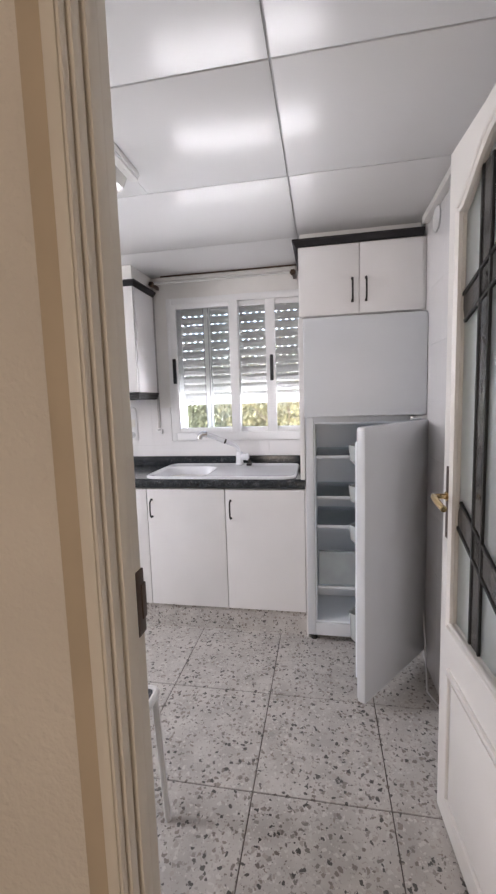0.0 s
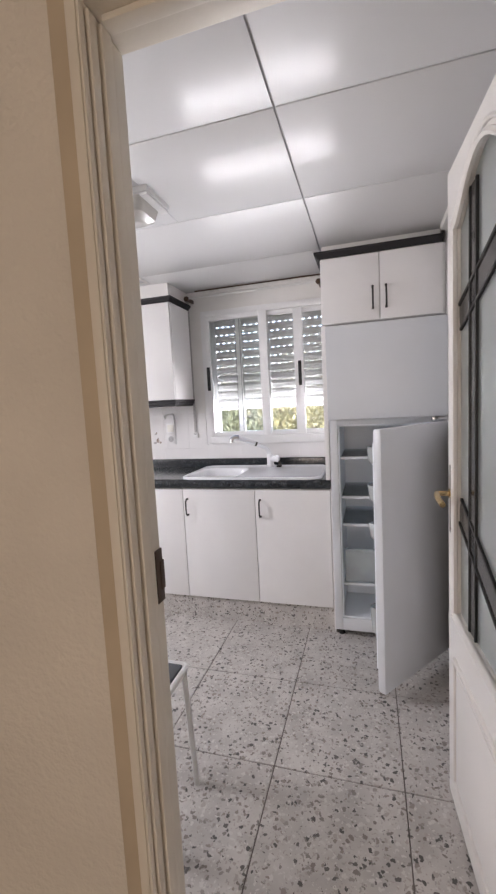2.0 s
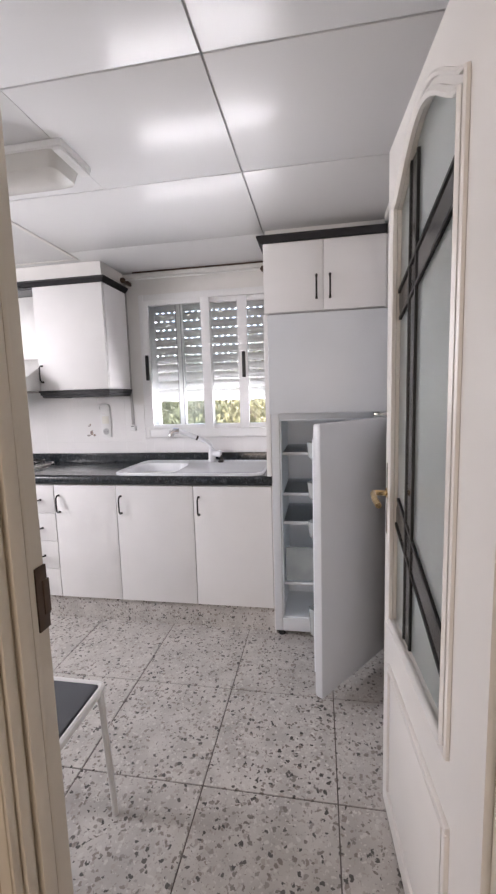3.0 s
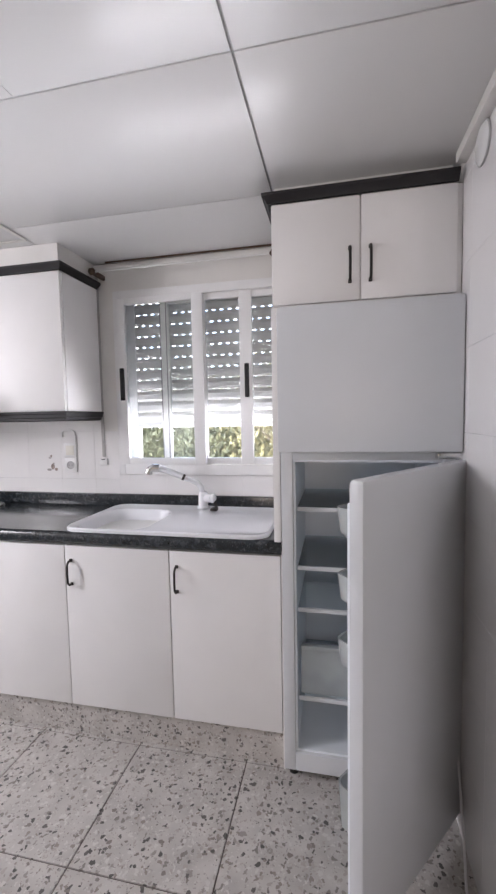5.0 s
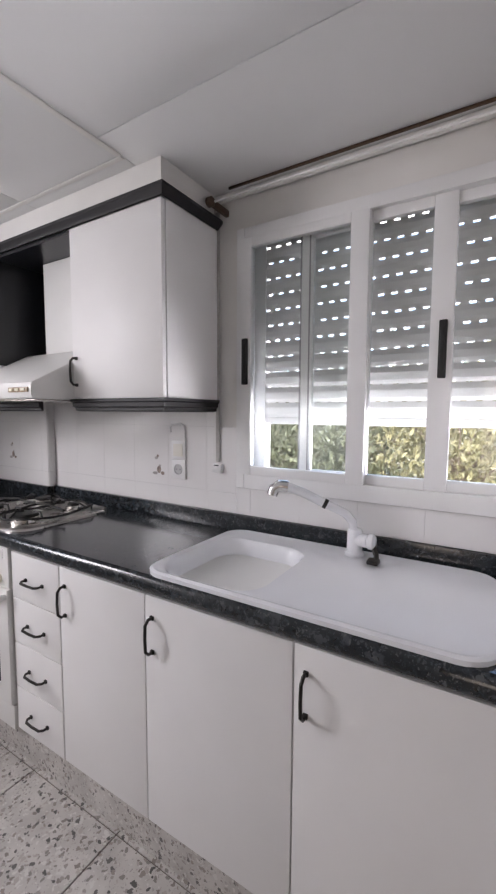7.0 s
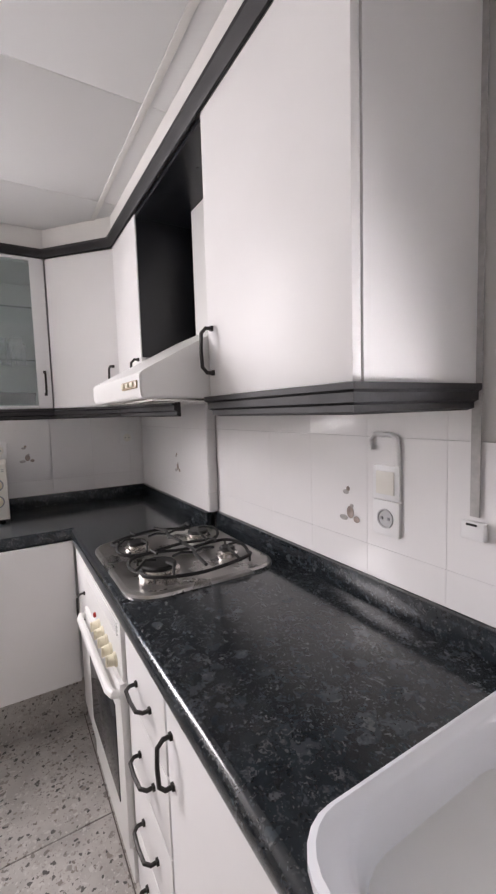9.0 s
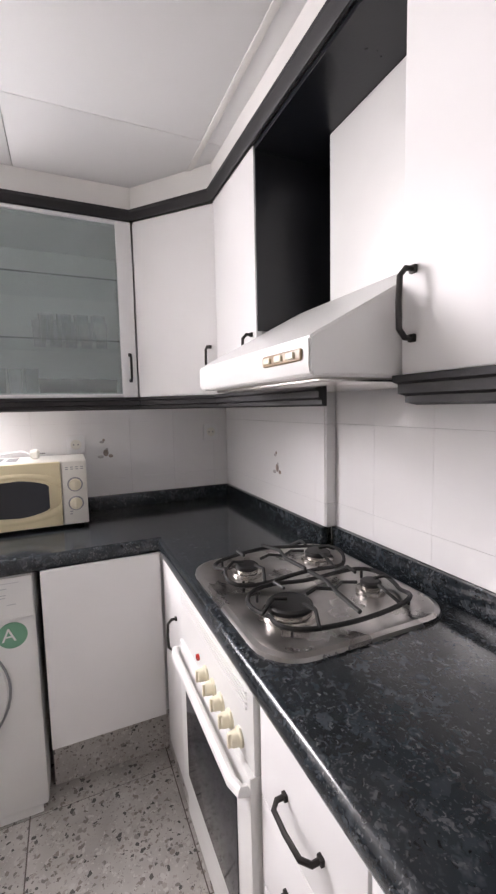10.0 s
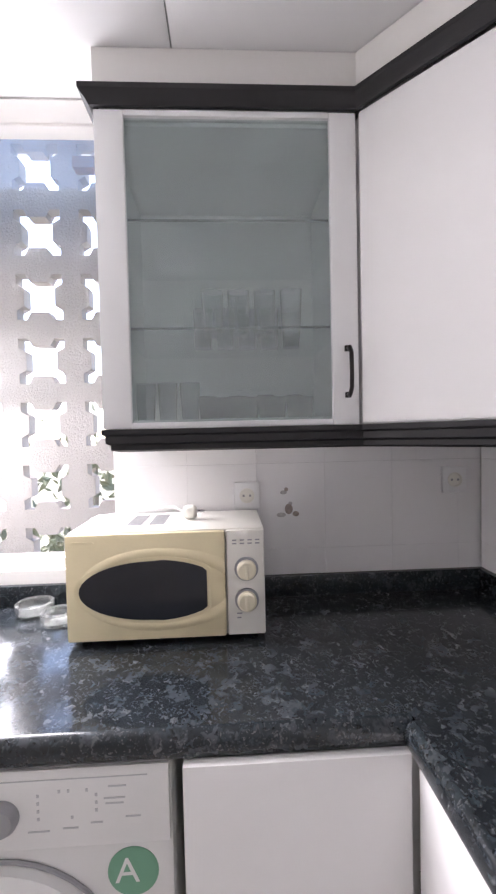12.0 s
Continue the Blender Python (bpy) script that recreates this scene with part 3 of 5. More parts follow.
# ---- base units ----
def back_base_units():
    zb, zt = 0.147, 0.840
    def carcass(x0, x1, name, label):
        root = thing(name, ((x0 + x1) / 2, 2.9, 0), label, "cabinet", "base units")
        part("body", box(x0 + 0.001, x1 - 0.001, FRONT + 0.036, YB - 0.012, zb, 0.856), INNER, root)
        return root
    def door(root, x0, x1, hx, hz=0.728):
        d = part("door", box(x0 + 0.002, x1 - 0.002, FRONT + 0.016, FRONT + 0.035, zb, zt, 0.003), WHITE, root)
        if hx is not None:
            pull(d, (hx, FRONT + 0.016, hz), (0, 0, 1), (0, -1, 0))
    r = carcass(-0.407, 0.036, "sink_cabinet", "white laminate base cabinet under the sink")
    door(r, -0.407, 0.036, -0.375)
    part("end_filler", box(0.0365, 0.0450, FRONT + 0.02, YB - 0.02, 0.0, 0.858), WHITE, r)
    r = carcass(-0.872, -0.407, "sink_cabinet", "white laminate base cabinet under the sink")
    door(r, -0.872, -0.407, -0.842)
    r = carcass(-1.268, -0.872, "base_cabinet", "white laminate base cabinet with dark bow handle")
    door(r, -1.268, -0.872, -1.238)
    r = carcass(-1.555, -1.268, "drawer_unit", "white laminate unit of four drawers")
    for q in range(4):
        z1 = zt - q * 0.1735
        d = part("drawer_front", box(-1.553, -1.270, FRONT + 0.014, FRONT + 0.035, z1 - 0.1705, z1, 0.003), WHITE, r)
        pull(d, (-1.41, FRONT + 0.014, z1 - 0.090), (1, 0, 0), (0, -1, 0))
    r = carcass(-2.352, -2.07, "base_cabinet", "narrow white laminate corner cabinet with dark handle")
    door(r, -2.350, -2.07, -2.17, 0.648)
    r = thing("corner_cabinet", (-2.5, 2.5, 0), "white laminate corner base cabinet without handle", "cabinet", "base units")
    part("body", box(-2.9, -2.375, 2.262, 2.66, 0.245, 0.856), INNER, r)
    part("door", box(-2.372, -2.354, 2.262, 2.640, 0.245, 0.852, 0.003), WHITE, r)


back_base_units()
bm = box(-2.49, 0.04, 2.672, 2.69, 0, 0.146)
box(-2.51, -2.49, 2.255, 2.69, 0, 0.244, 0, bm)
structure("baseboard", bm, TERRAZZO, "terrazzo plinth under the base cabinets", False)


def counter():
    """One L of dark granite with a rounded nosing and upstands; the sink's bowl goes through it."""
    root = thing("countertop", (-1.5, 2.9, 0.86), "dark blue-black polished granite countertop with upstand", "countertop")
    r, xc = 0.018, -2.366
    def slab(x0, x1, y0, y1, bm):
        return box(x0, x1, y0, y1, 0.86, TOP, 0, bm)
    f = FRONT + r
    bm = bmesh.new()
    # bowl opening
    hx0, hx1, hy0, hy1 = -0.866, -0.526, 2.667, 3.052
    for a in ((xc - r, hx0, f, YB), (hx1, 0.04, f, YB), (hx0, hx1, f, hy0), (hx0, hx1, hy1, YB), (XL, xc - r, 1.07, YB)):
        slab(*a, bm)
    nose = [(f - r * math.sin(radians(t)), 0.873 + 0.027 * math.cos(radians(t))) for t in range(0, 181, 20)]
    prism(nose, "x", xc, 0.04, bm)
    nose = [(xc - r + r * math.sin(radians(t)), 0.873 + 0.027 * math.cos(radians(t))) for t in range(0, 181, 20)]
    prism(nose, "y", 1.07, f, bm)
    slab(xc - r, xc, f, f + 0.001, bm)
    part("slab", bm, GRANITE, root)
    bm = box(-2.06, 0.04, YB - 0.022, YB - 0.0015, TOP, 0.962, 0.003)
    box(XL + 0.02, -2.04, YB - 0.062, YB - 0.042, TOP, 0.962, 0.003, bm)
    box(-2.06, -2.04, YB - 0.042, YB - 0.022, TOP, 0.962, 0.002, bm)
    box(XL + 0.0015, XL + 0.021, 2.02, YB - 0.042, TOP, 0.962, 0.003, bm)
    box(XL + 0.0015, XL + 0.021, 1.07, 2.02, TOP, 0.962, 0.003, bm)
    part("upstand", bm, GRANITE, root)


counter()


def sink():
    x0, x1, y0, y1 = -0.888, -0.012, 2.645, 3.135
    root = thing("sink", (-0.44, 2.9, TOP), "white ceramic inset sink with bowl and draining board", "sink")
    bx0, bx1, by0, by1 = -0.864, -0.53, 2.669, 3.048
    n = 6
    def ring(a, b, c, d, r, z):
        return [(u, v, z) for u, v in rounded(a, b, c, d, r, n)]
    outer = [ring(x0, x1, y0, y1, 0.07, TOP - 0.001), ring(x0, x1, y0, y1, 0.07, TOP + 0.010), ring(x0 + 0.008, x1 - 0.008, y0 + 0.008, y1 - 0.008, 0.065, TOP + 0.015),
             ring(x0 + 0.022, x1 - 0.022, y0 + 0.022, y1 - 0.022, 0.060, TOP + 0.010)]
    # the bowl falls away from the rim in one smooth curve
    curve = [(0.0, 0.008), (0.004, 0.004), (0.009, -0.006), (0.014, -0.030), (0.020, -0.065), (0.030, -0.100), (0.044, -0.126), (0.064, -0.144), (0.090, -0.154), (0.115, -0.158)]
    inner = [ring(bx0 + d, bx1 - d, by0 + d, by1 - d, max(0.045, 0.085 - d * 0.35), TOP + h) for d, h in curve]
    bm = shell(outer + inner, cap_last=True)
    part("basin", bm, SINK, root)
    bm = lathe([(0.030, 0), (0.030, 0.003), (0.024, 0.002), (0.005, 0.001)], (-0.697, 2.86, TOP - 0.1575), "z", 20)
    part("drain", bm, CHROME, root, "chrome drain")


def tap():
    root = thing("tap", (-0.42, 3.09, TOP + 0.016), "white enamelled mixer tap with pull-out spout", "tap")
    z = TOP + 0.013
    bm = lathe([(0.030, 0), (0.030, 0.008), (0.024, 0.014), (0.023, 0.075), (0.020, 0.082), (0.004, 0.086)], (-0.405, 3.085, z), "z", 20)
    tube([(-0.405, 3.085, z + 0.05), (-0.36, 3.075, z + 0.052)], 0.021, bm, 14)
    lathe([(0.021, 0), (0.024, 0.004), (0.024, 0.018), (0.015, 0.024)], (-0.362, 3.075, z + 0.052), "x", 16, bm)
    part("body", bm, SINK, root)
    bm = tube([(-0.408, 3.083, z + 0.07), (-0.412, 3.08, z + 0.105), (-0.430, 3.07, z + 0.130), (-0.470, 3.053, z + 0.150), (-0.488, 3.046, z + 0.158)], 0.0135, None, 12)
    tube([(-0.490, 3.045, z + 0.159), (-0.55, 3.025, z + 0.188), (-0.600, 3.005, z + 0.208)], 0.0145, bm, 12)
    part("spout", bm, SINK, root)
    bm = tube([(-0.598, 3.006, z + 0.207), (-0.625, 2.995, z + 0.210), (-0.640, 2.990, z + 0.200), (-0.645, 2.988, z + 0.180)], 0.0185, None, 12)
    part("spray_head", bm, CHROME, root, "grey spray head")
    bm = tube([(-0.484, 3.047, z + 0.156), (-0.494, 3.0435, z + 0.161)], 0.0158, None, 12)
    part("ring", bm, IRON, root, "dark joint ring")
    bm = tube([(-0.345, 3.072, z + 0.04), (-0.33, 3.055, z + 0.018), (-0.325, 3.03, z + 0.010)], 0.008, None, 8)
    box(-0.348, -0.315, 3.01, 3.045, z + 0.002, z + 0.016, 0.005, bm)
    part("lever", bm, IRON, root, "dark lever end")


sink()
tap()


def hob():
    x0, x1, y0, y1 = -2.07, -1.535, 2.662, 3.118
    root = thing("hob", ((x0 + x1) / 2, 2.9, TOP), "stainless steel four-burner gas hob", "hob")
    n = 6
    def ring(i, z, r):
        return [(u, v, z) for u, v in rounded(x0 + i, x1 - i, y0 + i, y1 - i, r, n)]
    bm = shell([ring(0, TOP, 0.09), ring(0.002, TOP + 0.008, 0.088), ring(0.012, TOP + 0.012, 0.08), ring(0.022, TOP + 0.008, 0.075), ring(0.035, TOP + 0.006, 0.07)], cap_last=True)
    part("plate", bm, HOBSTEEL, root)
    burners = [(-1.93, 2.79, 0.030), (-1.93, 3.015, 0.036), (-1.69, 2.785, 0.050), (-1.70, 3.015, 0.024)]
    for bx, by, r in burners:
        bm = lathe([(r + 0.012, 0.0), (r + 0.010, 0.010), (r, 0.012), (r, 0.018)], (bx, by, TOP + 0.0065), "z", 24)
        part("burner_ring", bm, STEEL, root)
        bm = lathe([(r + 0.001, 0.0), (r + 0.001, 0.008), (r - 0.004, 0.012), (0.003, 0.012)], (bx, by, TOP + 0.0245), "z", 24)
        part("burner_cap", bm, BLACKIRON, root, "black burner cap")
    z = TOP + 0.041
    ya, yb = 2.705, 3.085
    ym = (ya + yb) / 2
    for xa, xb, e in ((-2.035, -1.815, 1), (-1.805, -1.575, -1)):
        bm = bmesh.new()
        xm = (xa + xb) / 2
        loop = []
        for q in range(56):
            a = 2 * math.pi * q / 56
            c, d = math.cos(a), math.sin(a)
            k = 0.5 * (abs(c) ** 4 + abs(d) ** 4) ** -0.25 * 2
            sway = 1 + 0.055 * math.sin(5 * a + 0.6 * e)
            loop.append((xm + (xb - xa) / 2 * c * k * sway * 0.93, ym + (yb - ya) / 2 * d * k * sway * 0.93, z - 0.015 + 0.008 * math.sin(4 * a + e)))
        tube(loop, 0.0052, bm, 8, True)
        tube([(xa + 0.004, ym - 0.01 * e, z), (xm - 0.03, ym + 0.008, z + 0.005), (xm + 0.03, ym - 0.006, z + 0.005), (xb - 0.004, ym + 0.01 * e, z)], 0.0052, bm)
        for y, t in ((ya, 1), (yb, -1)):
            tube([(xm + 0.012 * t, y + t * 0.008, z - 0.013), (xm - 0.006 * t, y + t * 0.045, z + 0.006), (xm + 0.004, y + t * 0.072, z + 0.005)], 0.004, bm)
            tube([(xa + 0.006, y + t * 0.10, z - 0.013), (xa + 0.035, y + t * 0.085, z + 0.006), (xa + 0.072, y + t * 0.09, z + 0.005)], 0.004, bm)
            tube([(xb - 0.006, y + t * 0.085, z - 0.013), (xb - 0.040, y + t * 0.098, z + 0.006), (xb - 0.074, y + t * 0.09, z + 0.005)], 0.004, bm)
            tube([(xm + 0.01, ym, z + 0.004), (xm - 0.010, ym - t * 0.035, z + 0.006), (xm + 0.004, ym - t * 0.068, z + 0.005)], 0.004, bm)
        for u, v in ((xa + 0.034, ya + 0.040), (xb - 0.034, ya + 0.040), (xa + 0.034, yb - 0.040), (xb - 0.034, yb - 0.040)):
            tube([(u, v, TOP + 0.0075), (u, v, z - 0.014)], 0.0035, bm)
        part("pan_support", bm, BLACKIRON, root, "black iron pan support")


hob()


def oven():
    x0, x1 = -2.068, -1.557
    root = thing("oven", (-1.81, 2.9, 0.135), "white built-in oven with yellowed knobs", "oven")
    part("body", box(x0, x1, FRONT + 0.03, YB - 0.03, 0.135, 0.853), WHITEMETAL, root)
    bm = box(x0 + 0.002, x1 - 0.002, FRONT + 0.004, FRONT + 0.03, 0.697, 0.852, 0.004)
    for q in range(4):
        box(x0 + 0.03, x1 - 0.03, FRONT + 0.001, FRONT + 0.005, 0.808 + q * 0.010, 0.813 + q * 0.010, 0, bm)
    part("control_panel", bm, WHITEMETAL, root)
    for q in range(5):
        x = -1.83 + q * 0.052
        bm = lathe([(0.019, 0.0), (0.019, -0.004), (0.0155, -0.007), (0.0145, -0.019), (0.012, -0.022), (0.002, -0.022)], (x, FRONT + 0.004, 0.728), "y", 18)
        box(x - 0.004, x + 0.004, FRONT - 0.023, FRONT - 0.014, 0.714, 0.742, 0.002, bm)
        part("knob", bm, IVORY, root, "yellowed ivory knob")
    part("pilot_lamp", lathe([(0.008, 0), (0.008, -0.006), (0.002, -0.008)], (-1.89, FRONT + 0.004, 0.735), "y", 12), RED, root, "red pilot lamp")
    bm = box(x0 + 0.004, x1 - 0.004, FRONT - 0.004, FRONT + 0.029, 0.24, 0.694, 0.006)
    d = part("door", bm, WHITEMETAL, root)
    part("window", box(x0 + 0.07, x1 - 0.07, FRONT - 0.0065, FRONT - 0.004, 0.32, 0.60, 0.001), DARKGLASS, d, "dark oven glass")
    bm = tube([(x0 + 0.015, FRONT - 0.004, 0.665), (x0 + 0.015, FRONT - 0.018, 0.668), (x0 + 0.04, FRONT - 0.025, 0.668), (x1 - 0.04, FRONT - 0.025, 0.668), (x1 - 0.015, FRONT - 0.018, 0.668), (x1 - 0.015, FRONT - 0.004, 0.665)], 0.011, None, 10)
    part("handle", bm, WHITEMETAL, d, "white bar handle")
    part("drawer", box(x0 + 0.004, x1 - 0.004, FRONT + 0.006, FRONT + 0.029, 0.138, 0.234, 0.003), WHITEMETAL, root)


oven()

# ---- wall units ----
UF, UB_, UT = 2.85, 1.402, 2.032
RAILPROF = [(0.0, 0.0), (-0.012, 0.004), (-0.012, 0.014), (-0.020, 0.018), (-0.020, 0.032), (-0.026, 0.036), (-0.026, 0.046), (0.0, 0.046)]
CROWNPROF = [(0.0, 0.0), (-0.006, 0.002), (-0.010, 0.010), (-0.017, 0.017), (-0.022, 0.023), (-0.022, 0.033), (0.0, 0.033)]


def moulded(points, prof, z, bm=None):
    """A profile carried along a line of (x, y), mitred; out is to the left of the walk."""
    bm = bm or bmesh.new()
    ps = [Vector(p) for p in points]
    rings = []
    for i, p in enumerate(ps):
        ds = [(ps[j + 1] - ps[j]).normalized() for j in (i - 1, i) if 0 <= j < len(ps) - 1]
        ns = [Vector((-d.y, d.x)) for d in ds]
        n = sum(ns, Vector((0, 0))).normalized()
        n = n / max(0.3, n.dot(ns[0]))
        rings.append([bm.verts.new((p.x - n.x * u, p.y - n.y * u, z + v)) for u, v in prof])
    k = len(prof)
    fs = []
    for a, b in zip(rings, rings[1:]):
        for q in range(k):
            fs.append(bm.faces.new((a[q], a[(q + 1) % k], b[(q + 1) % k], b[q])))
    fs += [bm.faces.new(rings[0]), bm.faces.new(rings[-1])]
    bmesh.ops.recalc_face_normals(bm, faces=fs)
    return bm


def wall_units():
    # unit beside the window
    r = thing("wall_cabinet", (-1.2, 3.0, UB_), "white laminate wall cabinet beside the window", "cabinet", "wall units")
    part("body", box(-1.44, -0.978, UF + 0.02, YB - 0.012, UB_, UT), WHITE, r)
    d = part("door", box(-1.442, -0.980, UF, UF + 0.0185, UB_, UT, 0.004), WHITE, r)
    pull(d, (-1.418, UF, 1.505), (0, 0, 1), (0, -1, 0))
    # narrow unit left of the hood
    r = thing("wall_cabinet", (-2.13, 3.0, UB_), "narrow white laminate wall cabinet beside the hood", "cabinet", "wall units")
    part("body", box(-2.29, -1.972, UF + 0.02, YB - 0.052, UB_, UT), WHITE, r)
    d = part("door", box(-2.288, -1.972, UF, UF + 0.0185, UB_, UT, 0.004), WHITE, r)
    pull(d, (-2.0, UF, 1.505), (0, 0, 1), (0, -1, 0))
    # diagonal corner unit
    r = thing("corner_wall_cabinet", (-2.6, 2.95, UB_), "white laminate diagonal corner wall cabinet", "cabinet", "wall units")
    part("body", prism([(-2.915, 2.625), (-2.565, 2.628), (-2.300, 2.872), (-2.292, YB - 0.052), (-2.915, YB - 0.052)], "z", UB_, UT), WHITE, r)
    a, b = Vector((-2.545, 2.624)), Vector((-2.292, 2.858))
    t = (b - a).normalized()
    n = Vector((t.y, -t.x))
    p = [a + t * 0.003, b - t * 0.003, b - t * 0.003 - n * 0.018, a + t * 0.003 - n * 0.018]
    d = part("door", prism([tuple(v) for v in p], "z", UB_, UT, None, 0.003), WHITE, r)
    h = b - t * 0.035
    pull(d, (h.x, h.y, 1.515), (0, 0, 1), (n.x, n.y, 0))
    # glazed unit with glasses
    r = thing("glazed_wall_cabinet", (-2.72, 2.36, UB_), "white wall cabinet with a glass door and shelves", "cabinet", "wall units")
    xb, xf, y0, y1 = XL + 0.012, -2.566, 2.098, 2.622
    bm = box(xb, xb + 0.012, y0, y1, UB_, UT)
    for q in ((xb + 0.012, xf, y0, y0 + 0.018, UB_, UT), (xb + 0.012, xf, y1 - 0.018, y1, UB_, UT), (xb + 0.012, xf, y0 + 0.018, y1 - 0.018, UB_, UB_ + 0.018), (xb + 0.012, xf, y0 + 0.018, y1 - 0.018, UT - 0.018, UT)):
        box(*q, 0, bm)
    part("body", bm, WHITE, r)
    for z in (1.608, 1.830):
        sh = part("shelf", box(xb + 0.013, xf - 0.012, y0 + 0.019, y1 - 0.019, z, z + 0.004), CLEARSHELF, r, "clear glass shelf")
        part("shelf_edge", box(xf - 0.0118, xf - 0.0103, y0 + 0.019, y1 - 0.019, z - 0.0005, z + 0.0045), SHELFEDGE, r)
        sh.visible_shadow = False
    bm = box(-2.564, -2.545, y0, y0 + 0.058, UB_, UT, 0.003)
    box(-2.564, -2.545, y1 - 0.055, y1, UB_, UT, 0.003, bm)
    box(-2.564, -2.545, y0 + 0.058, y1 - 0.055, UB_, UB_ + 0.012, 0.002, bm)
    box(-2.564, -2.545, y0 + 0.058, y1 - 0.055, UT - 0.012, UT, 0.002, bm)
    d = part("door", bm, ALU, r)
    g = part("pane", box(-2.558, -2.553, y0 + 0.056, y1 - 0.053, UB_ + 0.011, UT - 0.011), CABGLASS, d)
    g.visible_shadow = False
    pull(d, (-2.545, 2.598, 1.510), (0, 0, 1), (1, 0, 0), 0.095)
    # unit over the fridge
    r = thing("fridge_cabinet", (0.32, 2.9, 1.735), "white laminate two-door cabinet above the fridge", "cabinet", "wall units")
    part("body", box(0.024, 0.627, 2.612, YB - 0.012, 1.735, 2.070), WHITE, r)
    for x0, x1, hx in ((0.026, 0.317, 0.285), (0.320, 0.610, 0.350)):
        d = part("door", box(x0, x1, 2.600, 2.6185, 1.737, 2.069, 0.004), WHITE, r)
        pull(d, (hx, 2.600, 1.850), (0, 0, 1), (0, -1, 0), 0.105)
    part("side_panel", box(0.018, 0.0425, 2.615, YB - 0.023, 0.9035, 1.7345, 0.002), WHITE, r)
    bm = moulded([(0.612, 2.602), (0.018, 2.602), (0.018, YB - 0.012)][::-1], [(-u, v) for u, v in CROWNPROF], 2.071)
    part("crown", bm, DARKWOOD, r, "black stained crown moulding")
    part("filler", box(0.03, 0.61, 2.66, YB - 0.04, 2.105, ZC - 0.001), PLASTER, r)


wall_units()


def run_trim():
    """Crown, light rail and filler that run along the wall units."""
    line = [(-0.976, YB - 0.012), (-0.976, UF), (-2.292, UF), (-2.545, 2.624), (-2.545, 2.098), (XL + 0.02, 2.098)]
    r = thing("crown_moulding", (-1.7, 2.9, UT + 0.001), "black stained crown moulding above the wall cabinets", "moulding")
    part("moulding", moulded(line, CROWNPROF, UT + 0.001), DARKWOOD, r)
    inner = [(-0.99, YB - 0.035), (-0.99, UF + 0.012), (-2.297, UF + 0.012), (-2.560, 2.630), (-2.560, 2.11), (XL + 0.02, 2.11)]
    part("filler", moulded(inner, [(0.0, 0.0), (0.0, ZC - UT - 0.036), (-0.012, ZC - UT - 0.036), (-0.012, 0.0)], UT + 0.0345), PLASTER, r, "white filler strip")
    r = thing("light_rail", (-2.3, 2.9, 1.35), "black stained light rail under the wall cabinets", "moulding")
    left = [(-1.66, UF + 0.012), (-2.297, UF + 0.012), (-2.555, 2.634), (-2.555, 2.125), (XL + 0.02, 2.125)]
    part("moulding", moulded(left, RAILPROF, UB_ - 0.047), DARKWOOD, r)
    right = [(-0.99, YB - 0.02), (-0.99, UF + 0.012), (-1.42, UF + 0.012), (-1.42, YB - 0.02)]
    r = thing("light_rail", (-1.2, 2.9, 1.35), "black stained light rail under the wall cabinet", "moulding")
    part("moulding", moulded(right, RAILPROF, UB_ - 0.047), DARKWOOD, r)


run_trim()


def hood():
    x0, x1 = -1.966, -1.446
    root = thing("cooker_hood", (-1.7, 2.9, 1.40), "white cooker hood with a sloped canopy", "cooker hood")
    prof = [(2.69, 1.400), (2.685, 1.41), (2.685, 1.455), (2.695, 1.462), (2.985, 1.615), (YB - 0.052, 1.615), (YB - 0.05, 1.400)]
    part("canopy", prism(prof, "x", x0, x1, None, 0.003), WHITEMETAL, root)
    part("control_plate", box(-1.59, -1.465, 2.680, 2.686, 1.423, 1.441, 0.004), BRONZETRIM, root, "gold-brown switch plate")
    for q in range(3):
        part("switch", box(-1.578 + q * 0.038, -1.556 + q * 0.038, 2.676, 2.681, 1.427, 1.437, 0.002), IVORY, root)
    bm = box(x0 + 0.03, x1 - 0.03, 2.72, 3.1, 1.393, 1.401, 0.003)
    part("filter", bm, STEEL, root, "grey grease filter")
    # near-black sheets at the recess's back, top and left side
    r = thing("hood_recess", (-1.7, 3.0, 1.62), "near-black lined recess above the cooker hood", "panel")
    part("back", box(-1.966, -1.846, 3.09, 3.10, 1.617, UT), NEARBLACK, r)
    part("duct_cover", box(-1.845, -1.446, 3.0, 3.089, 1.617, UT - 0.013, 0.003), WHITEMETAL, r, "white duct cover")
    part("top", box(-1.970, -1.444, UF + 0.004, 3.089, UT - 0.012, UT), NEARBLACK, r)
    part("side", box(-1.9705, -1.967, UF + 0.004, 3.089, 1.56, UT - 0.013), NEARBLACK, r)


hood()


